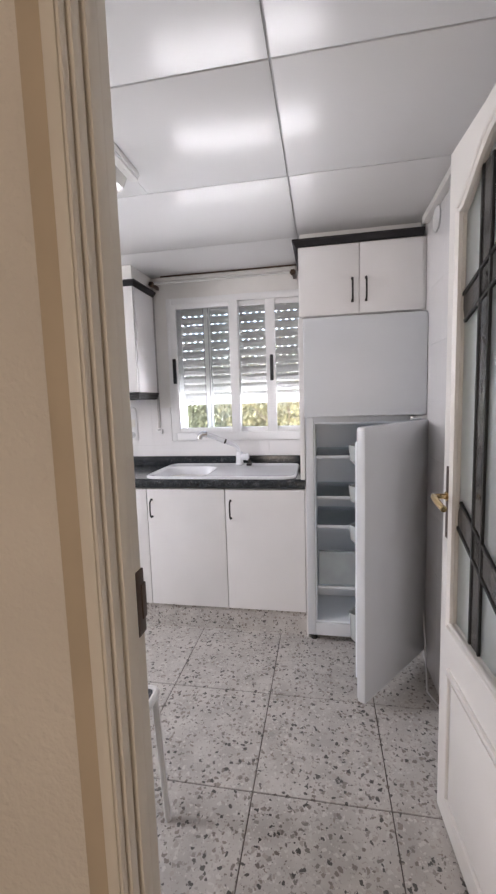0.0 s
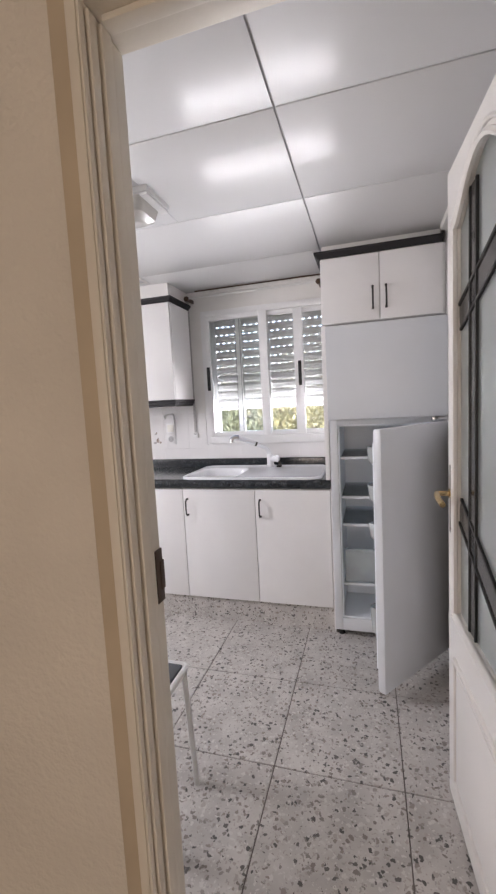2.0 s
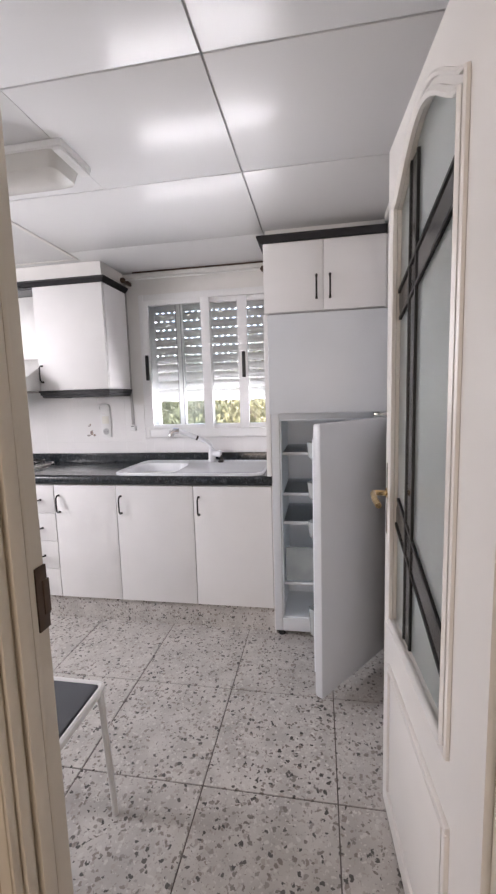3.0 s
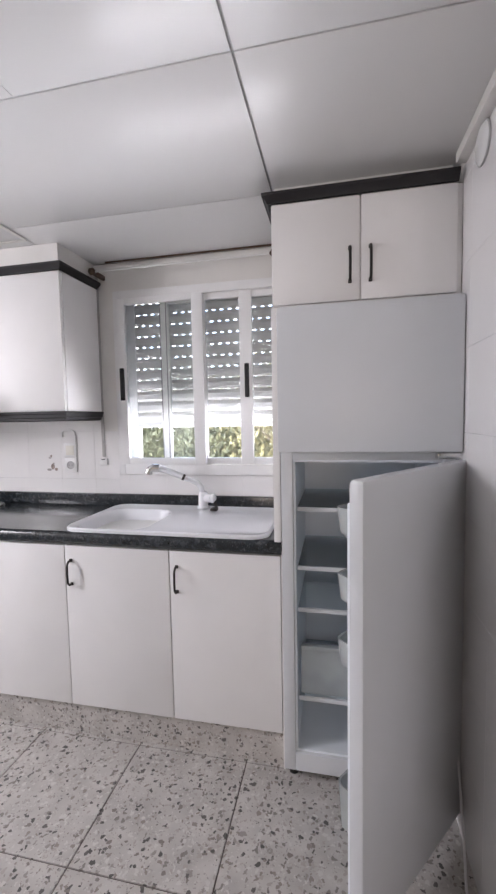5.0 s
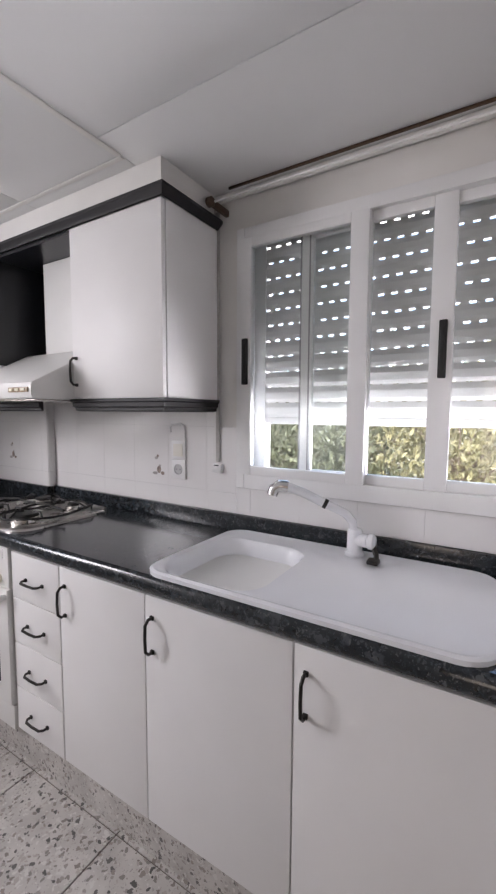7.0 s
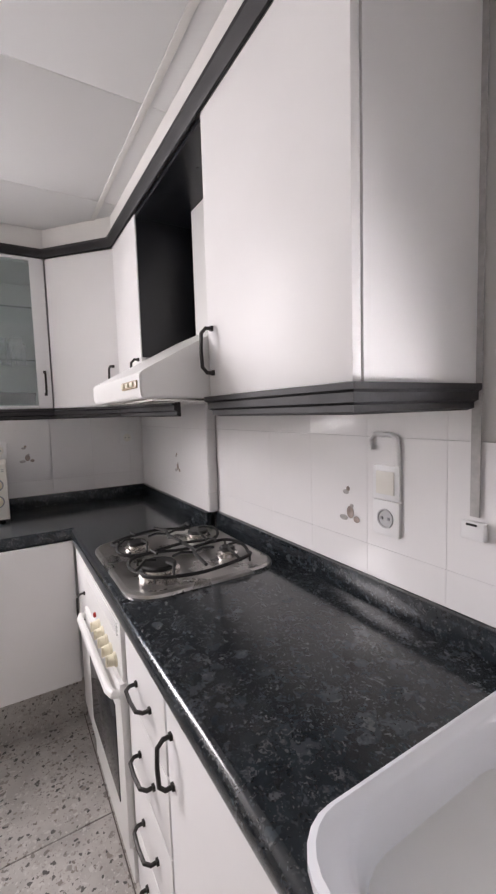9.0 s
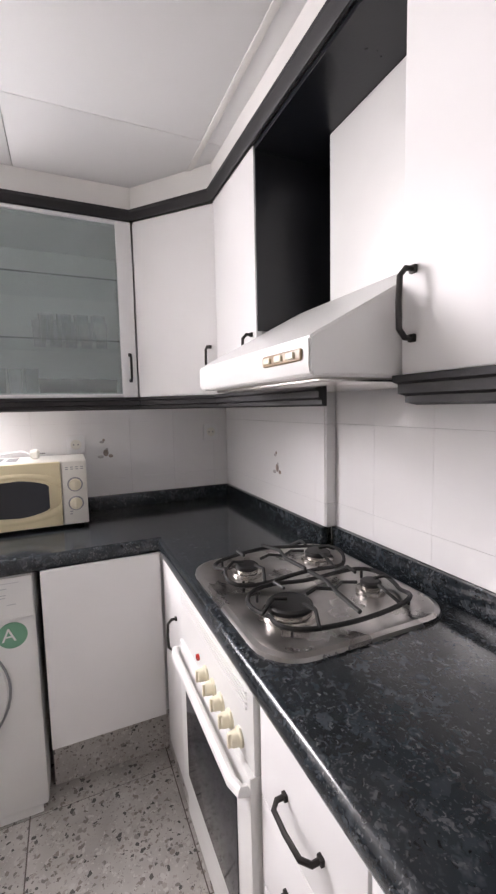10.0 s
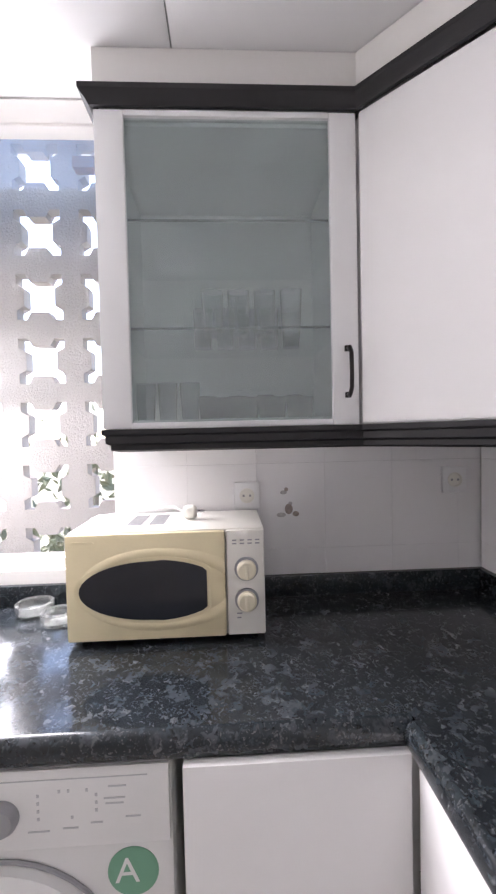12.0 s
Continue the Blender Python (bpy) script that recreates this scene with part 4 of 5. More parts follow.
# ---- fridge ----
def fridge():
    x0, x1, yf, yb = 0.0465, 0.625, 2.605, 3.13
    root = thing("fridge", (0.34, 2.9, 0), "white two-door fridge-freezer with its lower door open", "fridge")
    bm = box(x0, x0 + 0.042, yf, yb, 0.045, 1.715, 0.004)
    box(x1 - 0.042, x1, yf, yb, 0.045, 1.715, 0.004, bm)
    box(x0 + 0.042, x1 - 0.042, yf, yb, 0.045, 0.115, 0.003, bm)
    box(x0 + 0.042, x1 - 0.042, yf, yb, 1.205, 1.715, 0.003, bm)
    box(x0 + 0.042, x1 - 0.042, yb - 0.05, yb, 0.115, 1.205, 0, bm)
    part("body", bm, FRIDGE, root)
    bm = box(x0 + 0.0425, x1 - 0.0425, yb - 0.06, yb - 0.051, 0.116, 1.204)
    box(x0 + 0.0425, x0 + 0.05, yf + 0.012, yb - 0.06, 0.116, 1.204, 0, bm)
    box(x1 - 0.05, x1 - 0.0425, yf + 0.012, yb - 0.06, 0.116, 1.204, 0, bm)
    box(x0 + 0.05, x1 - 0.05, yf + 0.012, yb - 0.06, 0.116, 0.124, 0, bm)
    box(x0 + 0.05, x1 - 0.05, yf + 0.012, yb - 0.06, 1.196, 1.204, 0, bm)
    box(x0 + 0.05, x1 - 0.05, yb - 0.22, yb - 0.061, 0.124, 0.30, 0.01, bm)
    part("liner", bm, FRINNER, root, "pale blue-white inner liner")
    for z in (0.298, 0.641, 0.799, 1.018):
        bm = box(x0 + 0.052, x1 - 0.052, yf + 0.05, yb - 0.07, z, z + 0.006)
        part("shelf", bm, SHELFPLASTIC, root, "milky clear plastic shelf")
        part("shelf_rim", box(x0 + 0.052, x1 - 0.052, yf + 0.04, yf + 0.05, z - 0.005, z + 0.010, 0.002), FRIDGE, root)
    bm = box(x0 + 0.06, x1 - 0.06, yf + 0.06, yf + 0.066, 0.31, 0.50, 0.002)
    box(x0 + 0.06, x1 - 0.06, yf + 0.05, yf + 0.075, 0.485, 0.50, 0.003, bm)
    part("drawer", bm, CLEAR, root, "clear plastic crisper drawer")
    bm = box(x0 - 0.002, x1 + 0.002, 2.552, yf - 0.006, 1.235, 1.722, 0.010)
    part("freezer_door", bm, FRIDGE, root)
    part("hinge", box(x1 - 0.07, x1, 2.57, yf, 1.212, 1.232, 0.003), CHROME, root)
    for x in (x0 + 0.03, x1 - 0.03):
        for y in (yf + 0.05, yb - 0.05):
            part("foot", lathe([(0.018, 0), (0.018, 0.03), (0.012, 0.045)], (x, y, 0), "z", 12), BLACKIRON, root)
    # open door: built closed, then swung about its hinge
    swing = Matrix.Translation((x1, 2.58, 0)) @ Matrix.Rotation(radians(52.5), 4, "Z") @ Matrix.Translation((-x1, -2.58, 0))
    def swung(name, bm, material, parent, label=""):
        bmesh.ops.transform(bm, matrix=swing, verts=bm.verts)
        return part(name, bm, material, parent, label)
    bm = box(x0 - 0.002, x1 + 0.002, 2.548, 2.585, 0.048, 1.212, 0.009)
    d = swung("door", bm, FRIDGE, root)
    bm = box(x0 + 0.025, x1 - 0.025, 2.585, 2.60, 0.075, 1.185, 0.006)
    box(x0 + 0.025, x0 + 0.05, 2.60, 2.612, 0.13, 1.15, 0.005, bm)
    box(x1 - 0.05, x1 - 0.025, 2.60, 2.635, 0.09, 1.15, 0.006, bm)
    swung("door_liner", bm, FRINNER, d)
    bm = bmesh.new()
    tube([(x, y, z) for x, y, z in [(x0 + 0.01, 2.5865, 0.06), (x1 - 0.01, 2.5865, 0.06), (x1 - 0.01, 2.5865, 1.20), (x0 + 0.01, 2.5865, 1.20)]], 0.006, bm, 6, True)
    swung("gasket", bm, FRIDGE, d)
    for z, h in ((0.27, 0.13), (0.715, 0.075), (0.885, 0.075), (1.055, 0.075)):
        loops = []
        for inset, w, zz in ((0.014, 2.650, 0.0), (0.004, 2.656, 0.012), (0.0, 2.662, h), (0.004, 2.657, h), (0.009, 2.650, 0.014)):
            loops.append([(u, v, z + zz) for u, v in rounded(x0 + 0.04 + inset, x1 - 0.04 - inset, 2.603 + inset * 0.2, w, 0.022, 4)])
        bm = shell(loops, cap_first=True)
        swung("door_bin", bm, CLEAR, d, "clear plastic door bin")


fridge()


# ---- washing machine, microwave, clutter ----
def washing_machine():
    xf, y0, y1 = -2.392, 1.645, 2.240
    root = thing("washing_machine", (-2.65, 1.94, 0), "white front-loading washing machine under the counter", "washing machine")
    part("body", box(-2.89, xf, y0, y1, 0.03, 0.85, 0.012), WHITEMETAL, root)
    part("control_panel", box(xf + 0.0005, xf + 0.010, y0 + 0.004, y1 - 0.004, 0.705, 0.840, 0.004), WHITEMETAL, root)
    c = (xf, 1.945, 0.475)
    bm = lathe([(0.205, 0.0), (0.200, 0.020), (0.180, 0.034), (0.150, 0.030), (0.135, 0.014)], c, "x", 40)
    d = part("door", bm, WHITEMETAL, root)
    bm = lathe([(0.136, 0.012), (0.12, 0.022), (0.07, 0.030), (0.004, 0.032)], c, "x", 40)
    part("door_glass", bm, DARKGLASS, d, "dark round door glass")
    bm = tube([(xf + 0.004, 1.945 + 0.208 * math.cos(a), 0.475 + 0.208 * math.sin(a)) for a in [2 * math.pi * q / 40 for q in range(40)]], 0.004, None, 6, True)
    part("door_seal", bm, PRINT, d)
    bm = lathe([(0.028, 0), (0.028, 0.010), (0.023, 0.018), (0.004, 0.019)], (xf + 0.009, 1.962, 0.765), "x", 24)
    part("dial", bm, PRINT, root, "grey programme dial")
    bm = box(xf + 0.0102, xf + 0.011, y0 + 0.02, 2.20, 0.822, 0.8235)
    for y, z0, n in ((2.02, 0.755, 4), (2.075, 0.755, 1), (2.055, 0.80, 1), (2.10, 0.80, 1), (2.115, 0.765, 3), (2.07, 0.80, 1)):
        for q in range(n):
            box(xf + 0.0102, xf + 0.0112, y - 0.002, y + 0.002, z0 + q * 0.013, z0 + q * 0.013 + 0.005, 0, bm)
    for y, z, w in ((2.02, 0.735, 0.035), (2.072, 0.738, 0.025), (2.115, 0.745, 0.02), (2.175, 0.752, 0.025), (2.15, 0.805, 0.03), (2.145, 0.785, 0.035), (2.145, 0.776, 0.03)):
        box(xf + 0.0102, xf + 0.011, y - w / 2, y + w / 2, z, z + 0.0025, 0, bm)
    part("print", bm, PALEGREY, root, "small grey printed marks", False)
    part("sticker", lathe([(0.043, 0), (0.043, 0.0008)], (xf + 0.0005, 2.170, 0.648), "x", 32), GREEN, root, "round green energy sticker with letter A")
    cu = bpy.data.curves.new("letter", "FONT")
    cu.body, cu.size, cu.extrude, cu.align_x, cu.align_y = "A", 0.062, 0.0003, "CENTER", "CENTER"
    tmp = bpy.data.objects.new("tmp", cu)
    scene.collection.objects.link(tmp)
    me = bpy.data.meshes.new_from_object(tmp.evaluated_get(bpy.context.evaluated_depsgraph_get()))
    bpy.data.objects.remove(tmp)
    bm = bmesh.new()
    bm.from_mesh(me)
    bmesh.ops.transform(bm, matrix=pose(xf + 0.0018, 2.160, 0.648, 90, 0, 90), verts=bm.verts)
    part("letter", bm, WHITEMETAL, root, "white letter A", False)
    for x in (-2.84, -2.45):
        for y in (y0 + 0.05, y1 - 0.05):
            part("foot", lathe([(0.02, 0), (0.02, 0.02), (0.012, 0.031)], (x, y, 0), "z", 12), BLACKIRON, root)
    part("kick_panel", box(xf - 0.012, xf - 0.004, y0 + 0.02, y1 - 0.02, 0.004, 0.031), WHITEMETAL, root)


washing_machine()


def microwave():
    """Facing +x, turned slightly."""
    root = thing("microwave", (-2.80, 2.20, TOP), "yellowed white microwave oven with oval dark window", "microwave")
    x0, xf, y0, y1, z0, z1 = -2.905, -2.672, 1.968, 2.428, TOP + 0.012, 1.165
    part("case", box(x0, xf, y0, y1, z0, z1, 0.005), CASEWHITE, root)
    d = part("door", box(xf + 0.0005, xf + 0.018, y0 + 0.001, 2.335, z0 + 0.003, z1 - 0.002, 0.006), YELLOWED, root, "yellowed door")
    # window: an oval cut straight on the handle side
    cy, cz, ry, rz = 2.165, 1.032, 0.165, 0.068
    poly = []
    for q in range(40):
        a = 2 * math.pi * q / 40
        y = cy + ry * math.cos(a)
        poly.append((min(y, 2.292), cz + rz * math.sin(a) * (1.0 if y < 2.18 else 1.04)))
    rim = [(cy + (y - cy) * 1.07, cz + (z - cz) * 1.12) for y, z in poly]
    part("window_rim", prism(rim, "x", xf + 0.0175, xf + 0.0215), YELLOWED, d)
    part("window", prism(poly, "x", xf + 0.0214, xf + 0.0232), DARKGLASS, d, "dark oval window")
    swell = []
    for gy, gz, dx in ((1.30, 1.42, 0.0), (1.22, 1.32, 0.004), (1.12, 1.18, 0.0045), (1.02, 1.05, 0.0)):
        swell.append([(xf + 0.0178 + dx, min(2.334, cy + 0.012 + ry * gy * math.cos(a) * (1.0 if math.cos(a) > 0 else 0.86)), cz + rz * gz * math.sin(a)) for a in [2 * math.pi * q / 48 for q in range(48)]])
    part("door_swell", shell(swell, cap_last=False), YELLOWED, d, "raised oval swell round the window")
    part("control_panel", box(xf + 0.0005, xf + 0.014, 2.338, y1 - 0.001, z0 + 0.003, z1 - 0.002, 0.005), CASEWHITE, root)
    for z in (1.072, 0.998):
        bm = lathe([(0.028, 0), (0.028, 0.004), (0.022, 0.006)], (xf + 0.014, 2.384, z), "x", 28)
        part("dial_ring", bm, PRINT, root, "grey dial ring")
        bm = lathe([(0.023, 0.004), (0.022, 0.018), (0.018, 0.021), (0.002, 0.021)], (xf + 0.014, 2.384, z), "x", 24)
        box(xf + 0.03, xf + 0.039, 2.380, 2.388, z - 0.019, z + 0.019, 0.002, bm)
        part("dial", bm, IVORY, root, "ivory dial")
    bm = bmesh.new()
    for q in range(8):
        a = (q % 4) * 0.018
        box(xf + 0.0141, xf + 0.0147, 2.352 + a, 2.362 + a, 1.13 + 0.008 * (q // 4), 1.133 + 0.008 * (q // 4), 0, bm)
    box(xf + 0.0141, xf + 0.0147, 2.36, 2.372, 0.965, 0.968, 0, bm)
    box(xf + 0.0141, xf + 0.0147, 2.36, 2.37, 0.955, 0.958, 0, bm)
    tagged(part("print", bm, PRINT, root, smooth=False), kind="stuff")
    part("badge", box(xf + 0.0182, xf + 0.0188, 1.985, 2.035, 1.143, 1.148), YELLOWED, root)
    bm = bmesh.new()
    for k in range(2):
        for q in range(9):
            y = 2.09 + k * 0.055
            box(-2.86 + q * 0.014, -2.852 + q * 0.014, y, y + 0.038, z1, z1 + 0.0015, 0, bm)
    part("vent", bm, PRINT, root, "vent slots")
    for x in (x0 + 0.03, xf - 0.03):
        for y in (y0 + 0.03, y1 - 0.03):
            part("foot", lathe([(0.012, 0), (0.012, 0.0125)], (x, y, TOP), "z", 10), BLACKIRON, root)


def plug_and_cable():
    root = thing("power_cable", (-2.8, 2.22, 1.165), "white power cable and plug lying on the microwave", "cable")
    z = 1.1685
    pts = [(-2.79, 2.235, z + 0.012), (-2.80, 2.20, z + 0.03), (-2.82, 2.15, z + 0.022), (-2.84, 2.08, z + 0.012), (-2.84, 2.02, z + 0.006), (-2.80, 1.985, z + 0.004), (-2.78, 1.962, z - 0.02), (-2.80, 1.955, z - 0.09), (-2.84, 1.957, z - 0.18), (-2.86, 1.957, TOP + 0.006)]
    part("cable", tube(pts, 0.0032, None, 8), ALU, root)
    bm = lathe([(0.014, 0), (0.019, 0.008), (0.019, 0.026), (0.012, 0.034)], (-2.79, 2.228, z + 0.0165), "y", 16)
    part("plug", bm, CASEWHITE, root)
    bm = tube([(-2.797, 2.262, z + 0.017), (-2.797, 2.282, z + 0.017)], 0.0025, None, 8)
    tube([(-2.780, 2.262, z + 0.017), (-2.780, 2.282, z + 0.017)], 0.0025, bm, 8)
    part("pin", bm, CHROME, root, "metal pins")


def ashtray(x, y, r):
    root = thing("glass_dish", (x, y, TOP), "round clear glass dish on the counter", "dish", "glass dishes")
    bm = lathe([(r * 0.85, 0), (r, 0.012), (r, 0.032), (r - 0.006, 0.034), (r - 0.010, 0.030), (r * 0.78, 0.008), (0.004, 0.007)], (x, y, TOP + 0.0005), "z", 28)
    part("dish", bm, glass("pressed_glass", (0.95, 0.97, 0.96), 0.04, 0.9), root)


microwave()
plug_and_cable()
ashtray(-2.865, 1.80, 0.050)
ashtray(-2.80, 1.89, 0.042)

# glasses on the cabinet's shelves
TUMBLER = thin_glass("tumbler_glass", (0.95, 0.97, 0.97), 1.12, 0.14)
SMOKED = thin_glass("smoked_glass", (0.10, 0.075, 0.075), 1.08, 0.015)


def tumbler(h, r, material, label):
    root = thing("drinking_glass", (0, 0, 0), label, "glass", "glasses in the cabinet")
    part("tumbler", lathe([(r * 0.8, 0), (r, h), (r - 0.0025, h), (r * 0.8 - 0.002, 0.008), (0.002, 0.008)], (0, 0, 0), "z", 14), material, root)
    return root


small = tumbler(0.060, 0.022, SMOKED, "small smoked drinking glass on a cabinet shelf")
tall = tumbler(0.100, 0.026, TUMBLER, "clear tall drinking glass on a glass shelf")
rng = random.Random(4)
spots = [(small, -2.72 - 0.05 * (q % 2), 2.30 + 0.036 * q, UB_ + 0.0185) for q in range(8)]
spots += [(tall, -2.80, 2.29 + 0.058 * q, 1.6115) for q in range(5)] + [(tall, -2.66, 2.32 + 0.06 * q, 1.6115) for q in range(4)]
spots += [(tall, -2.78, 2.14 + 0.057 * q, UB_ + 0.0185) for q in range(3)]
seen = set()
for src, x, y, z in spots:
    m = pose(x + rng.uniform(-0.008, 0.008), y, z, 0, 0, rng.uniform(0, 90))
    if src.name in seen:
        copy_thing(src, m)
    else:
        src.matrix_world = m
        seen.add(src.name)


# ---- fixtures ----
def socket(name, centre, facing):
    x, y, z = centre
    root = thing(name, centre, "white wall power socket", "socket")
    def b(u0, u1, v0, v1, d0, d1, bevel=0.0):
        return box(x + u0, x + u1, y - d1, y - d0, z + v0, z + v1, bevel) if facing == "y" else box(x + d0, x + d1, y + u0, y + u1, z + v0, z + v1, bevel)
    part("plate", b(-0.037, 0.037, -0.04, 0.04, 0.0, 0.009, 0.003), ALU, root)
    s = -1 if facing == "y" else 1
    c = (x, y + s * 0.009, z) if facing == "y" else (x + 0.009, y, z)
    # the well is grey on the y-facing socket, off-white on the others
    part("well", lathe([(0.022, 0), (0.022, s * 0.003), (0.019, s * 0.003), (0.018, s * 0.0005), (0.002, s * 0.0004)], c, facing, 24), PALEGREY if facing == "y" else CASEWHITE, root)
    for u in (-0.0095, 0.0095):
        part("hole", b(u - 0.003, u + 0.003, -0.003, 0.003, 0.0095, 0.0115), PRINT, root)


YT = YB - 0.0085
socket("wall_socket", (-1.178, YT, 1.115), "y")
root = thing("wall_switch", (-1.178, YT, 1.20), "white blank wall switch above a socket", "switch")
part("plate", box(-1.215, -1.141, YT - 0.009, YT, 1.157, 1.235, 0.003), ALU, root)
part("rocker", box(-1.203, -1.153, YT - 0.012, YT - 0.009, 1.170, 1.222, 0.002), CASEWHITE, root)
root = thing("surface_cable", (-1.178, YT, 1.27), "white surface cable bent over the switch", "cable")
part("cable", tube([(-1.222, YT - 0.006, 1.268), (-1.225, YT - 0.006, 1.292), (-1.212, YT - 0.006, 1.304), (-1.165, YT - 0.006, 1.305), (-1.150, YT - 0.006, 1.297), (-1.146, YT - 0.006, 1.28), (-1.146, YT - 0.006, 1.236)], 0.0055, None, 10), ALU, root)
XT = XL + 0.0085
socket("wall_socket", (XT, 3.03, 1.235), "x")
socket("wall_socket", (XT, 2.40, 1.205), "x")


def round_cover():
    x, y, z = XR - 0.0065, 2.43, 2.075
    root = thing("vent_cover", (x, y, z), "round white vent cover on the tiled wall", "vent cover")
    part("disc", lathe([(0.050, 0.0), (0.050, -0.006), (0.044, -0.010), (0.004, -0.010)], (x, y, z), "x", 32), ALU, root)
    # the disc's shadow line on the wall, drawn as a thin grey ring
    part("rim", tube([(x - 0.004, y + 0.052 * math.cos(a), z + 0.052 * math.sin(a)) for a in [2 * math.pi * q / 32 for q in range(32)]], 0.0025, None, 6, True), SEAM, root, "grey ring drawn as the disc's shadow line")


round_cover()


def fridge_cable():
    root = thing("fridge_cable", (0.60, 2.45, 0), "white fridge power cable hanging beside the wall", "cable")
    pts = [(0.628, 2.63, 0.62), (0.622, 2.59, 0.45), (0.618, 2.52, 0.25), (0.614, 2.44, 0.09), (0.600, 2.36, 0.012), (0.585, 2.28, 0.005), (0.610, 2.20, 0.005)]
    part("cable", tube(pts, 0.0038, None, 8), ALU, root)


fridge_cable()


def fluorescent():
    root = thing("ceiling_lamp", (-0.83, 1.85, ZC - 0.07), "switched-off fluorescent ceiling lamp with milky cover", "ceiling lamp")
    x0, x1, y0, y1 = -1.14, -0.500, 1.765, 1.945
    part("base", box(x0, x1, y0, y1, ZC - 0.022, ZC - 0.0005, 0.006), WHITEMETAL, root)
    lo = [(u, v, ZC - 0.022) for u, v in rounded(x0 + 0.03, x1 - 0.03, y0 + 0.012, y1 - 0.012, 0.03)]
    mid = [(u, v, ZC - 0.070) for u, v in rounded(x0 + 0.045, x1 - 0.045, y0 + 0.022, y1 - 0.022, 0.03)]
    hi = [(u, v, ZC - 0.085) for u, v in rounded(x0 + 0.07, x1 - 0.07, y0 + 0.045, y1 - 0.045, 0.03)]
    part("diffuser", shell([lo, mid, hi]), DIFFUSER, root, "milky ribbed diffuser")
    bm = box(x1 - 0.035, x1 - 0.003, y0 + 0.005, y1 - 0.005, ZC - 0.034, ZC - 0.0225, 0.005)
    lathe([(0.005, 0), (0.005, -0.002)], (x1 - 0.018, 1.855, ZC - 0.034), "z", 10, bm)
    part("end_cap", bm, WHITEMETAL, root)


fluorescent()


def stool():
    x1, y0, y1, x0, z = -0.375, 1.315, 1.572, -0.70, 0.455
    root = thing("stool", (-0.54, 1.44, 0), "white metal stool with a slate grey seat", "stool")
    part("seat", box(x0, x1 - 0.012, y0 + 0.012, y1 - 0.012, z - 0.018, z, 0.006), GREYSEAT, root)
    bm = tube([(u, v, z - 0.012) for u, v in rounded(x0 - 0.006, x1, y0, y1, 0.02, 3)], 0.011, None, 8, True)
    part("rim", bm, WHITEMETAL, root)
    for u, v, du, dv in ((x1 - 0.008, y1 - 0.012, 0.018, 0.006), (x1 - 0.008, y0 + 0.012, 0.018, -0.006), (x0, y1 - 0.012, -0.018, 0.006), (x0, y0 + 0.012, -0.018, -0.006)):
        part("leg", tube([(u, v, z - 0.02), (u + du, v + dv, 0.0)], 0.0105, None, 10), WHITEMETAL, root)


stool()


def motif(parent_name, centre, facing):
    """A small glazed picture on a tile: a jug, a cup and fruit."""
    x, y, z = centre
    root = thing(parent_name, centre, "small brown and grey glazed picture on a wall tile", "tile picture", "tile pictures")
    def blob(u, v, ru, rv):
        out = [(u + ru * math.cos(a), v + rv * math.sin(a)) for a in [2 * math.pi * q / 14 for q in range(14)]]
        if facing == "y":
            return prism([(x + p, z + q) for p, q in out], "y", y - 0.0007, y)
        return prism([(y + p, z + q) for p, q in out], "x", x, x + 0.0007)
    for u, v, ru, rv, m in ((-0.005, -0.005, 0.012, 0.016, MOTIF), (-0.028, -0.022, 0.014, 0.007, GREYMOTIF), (0.016, -0.020, 0.010, 0.008, MOTIF), (0.000, 0.012, 0.006, 0.005, GREYMOTIF), (-0.020, 0.045, 0.010, 0.006, GREYMOTIF), (-0.012, 0.054, 0.006, 0.006, MOTIF)):
        part("figure", blob(u, v, ru, rv), m, root)


motif("tile_picture", (-1.29, YB - 0.009, 1.11), "y")
motif("tile_picture", (-2.36, YB - 0.049, 1.12), "y")
motif("tile_picture", (XL + 0.009, 2.53, 1.165), "x")


# ---- gallery window, screen wall and outside ----
def gallery_window():
    y0, y1, z0, z1 = GAL
    root = thing("window_2", (XL, 1.6, z0), "white framed gallery window with an old brown top rail", "window")
    tagged(root, kind="structure")
    bm = box(XL - 0.09, XL - 0.02, y0, y0 + 0.03, z0, z1, 0.004)
    box(XL - 0.09, XL - 0.02, y1 - 0.03, y1, z0, z1, 0.004, bm)
    box(XL - 0.09, XL - 0.02, y0 + 0.03, y1 - 0.03, z0, z0 + 0.03, 0.004, bm)
    box(XL - 0.09, XL - 0.02, y0 + 0.03, y1 - 0.03, z1 - 0.03, z1, 0.004, bm)
    part("frame", bm, ALU, root)
    part("top_rail", box(XL - 0.10, XL - 0.06, 1.90, y1 - 0.031, 2.20, 2.235, 0.003), RUST, root, "worn brown rail")
    g = part("pane", box(XL - 0.055, XL - 0.051, y0 + 0.031, y1 - 0.031, z0 + 0.031, z1 - 0.031), PANE, root)
    g.visible_shadow = False


gallery_window()
BX, BP = -3.20, 0.22


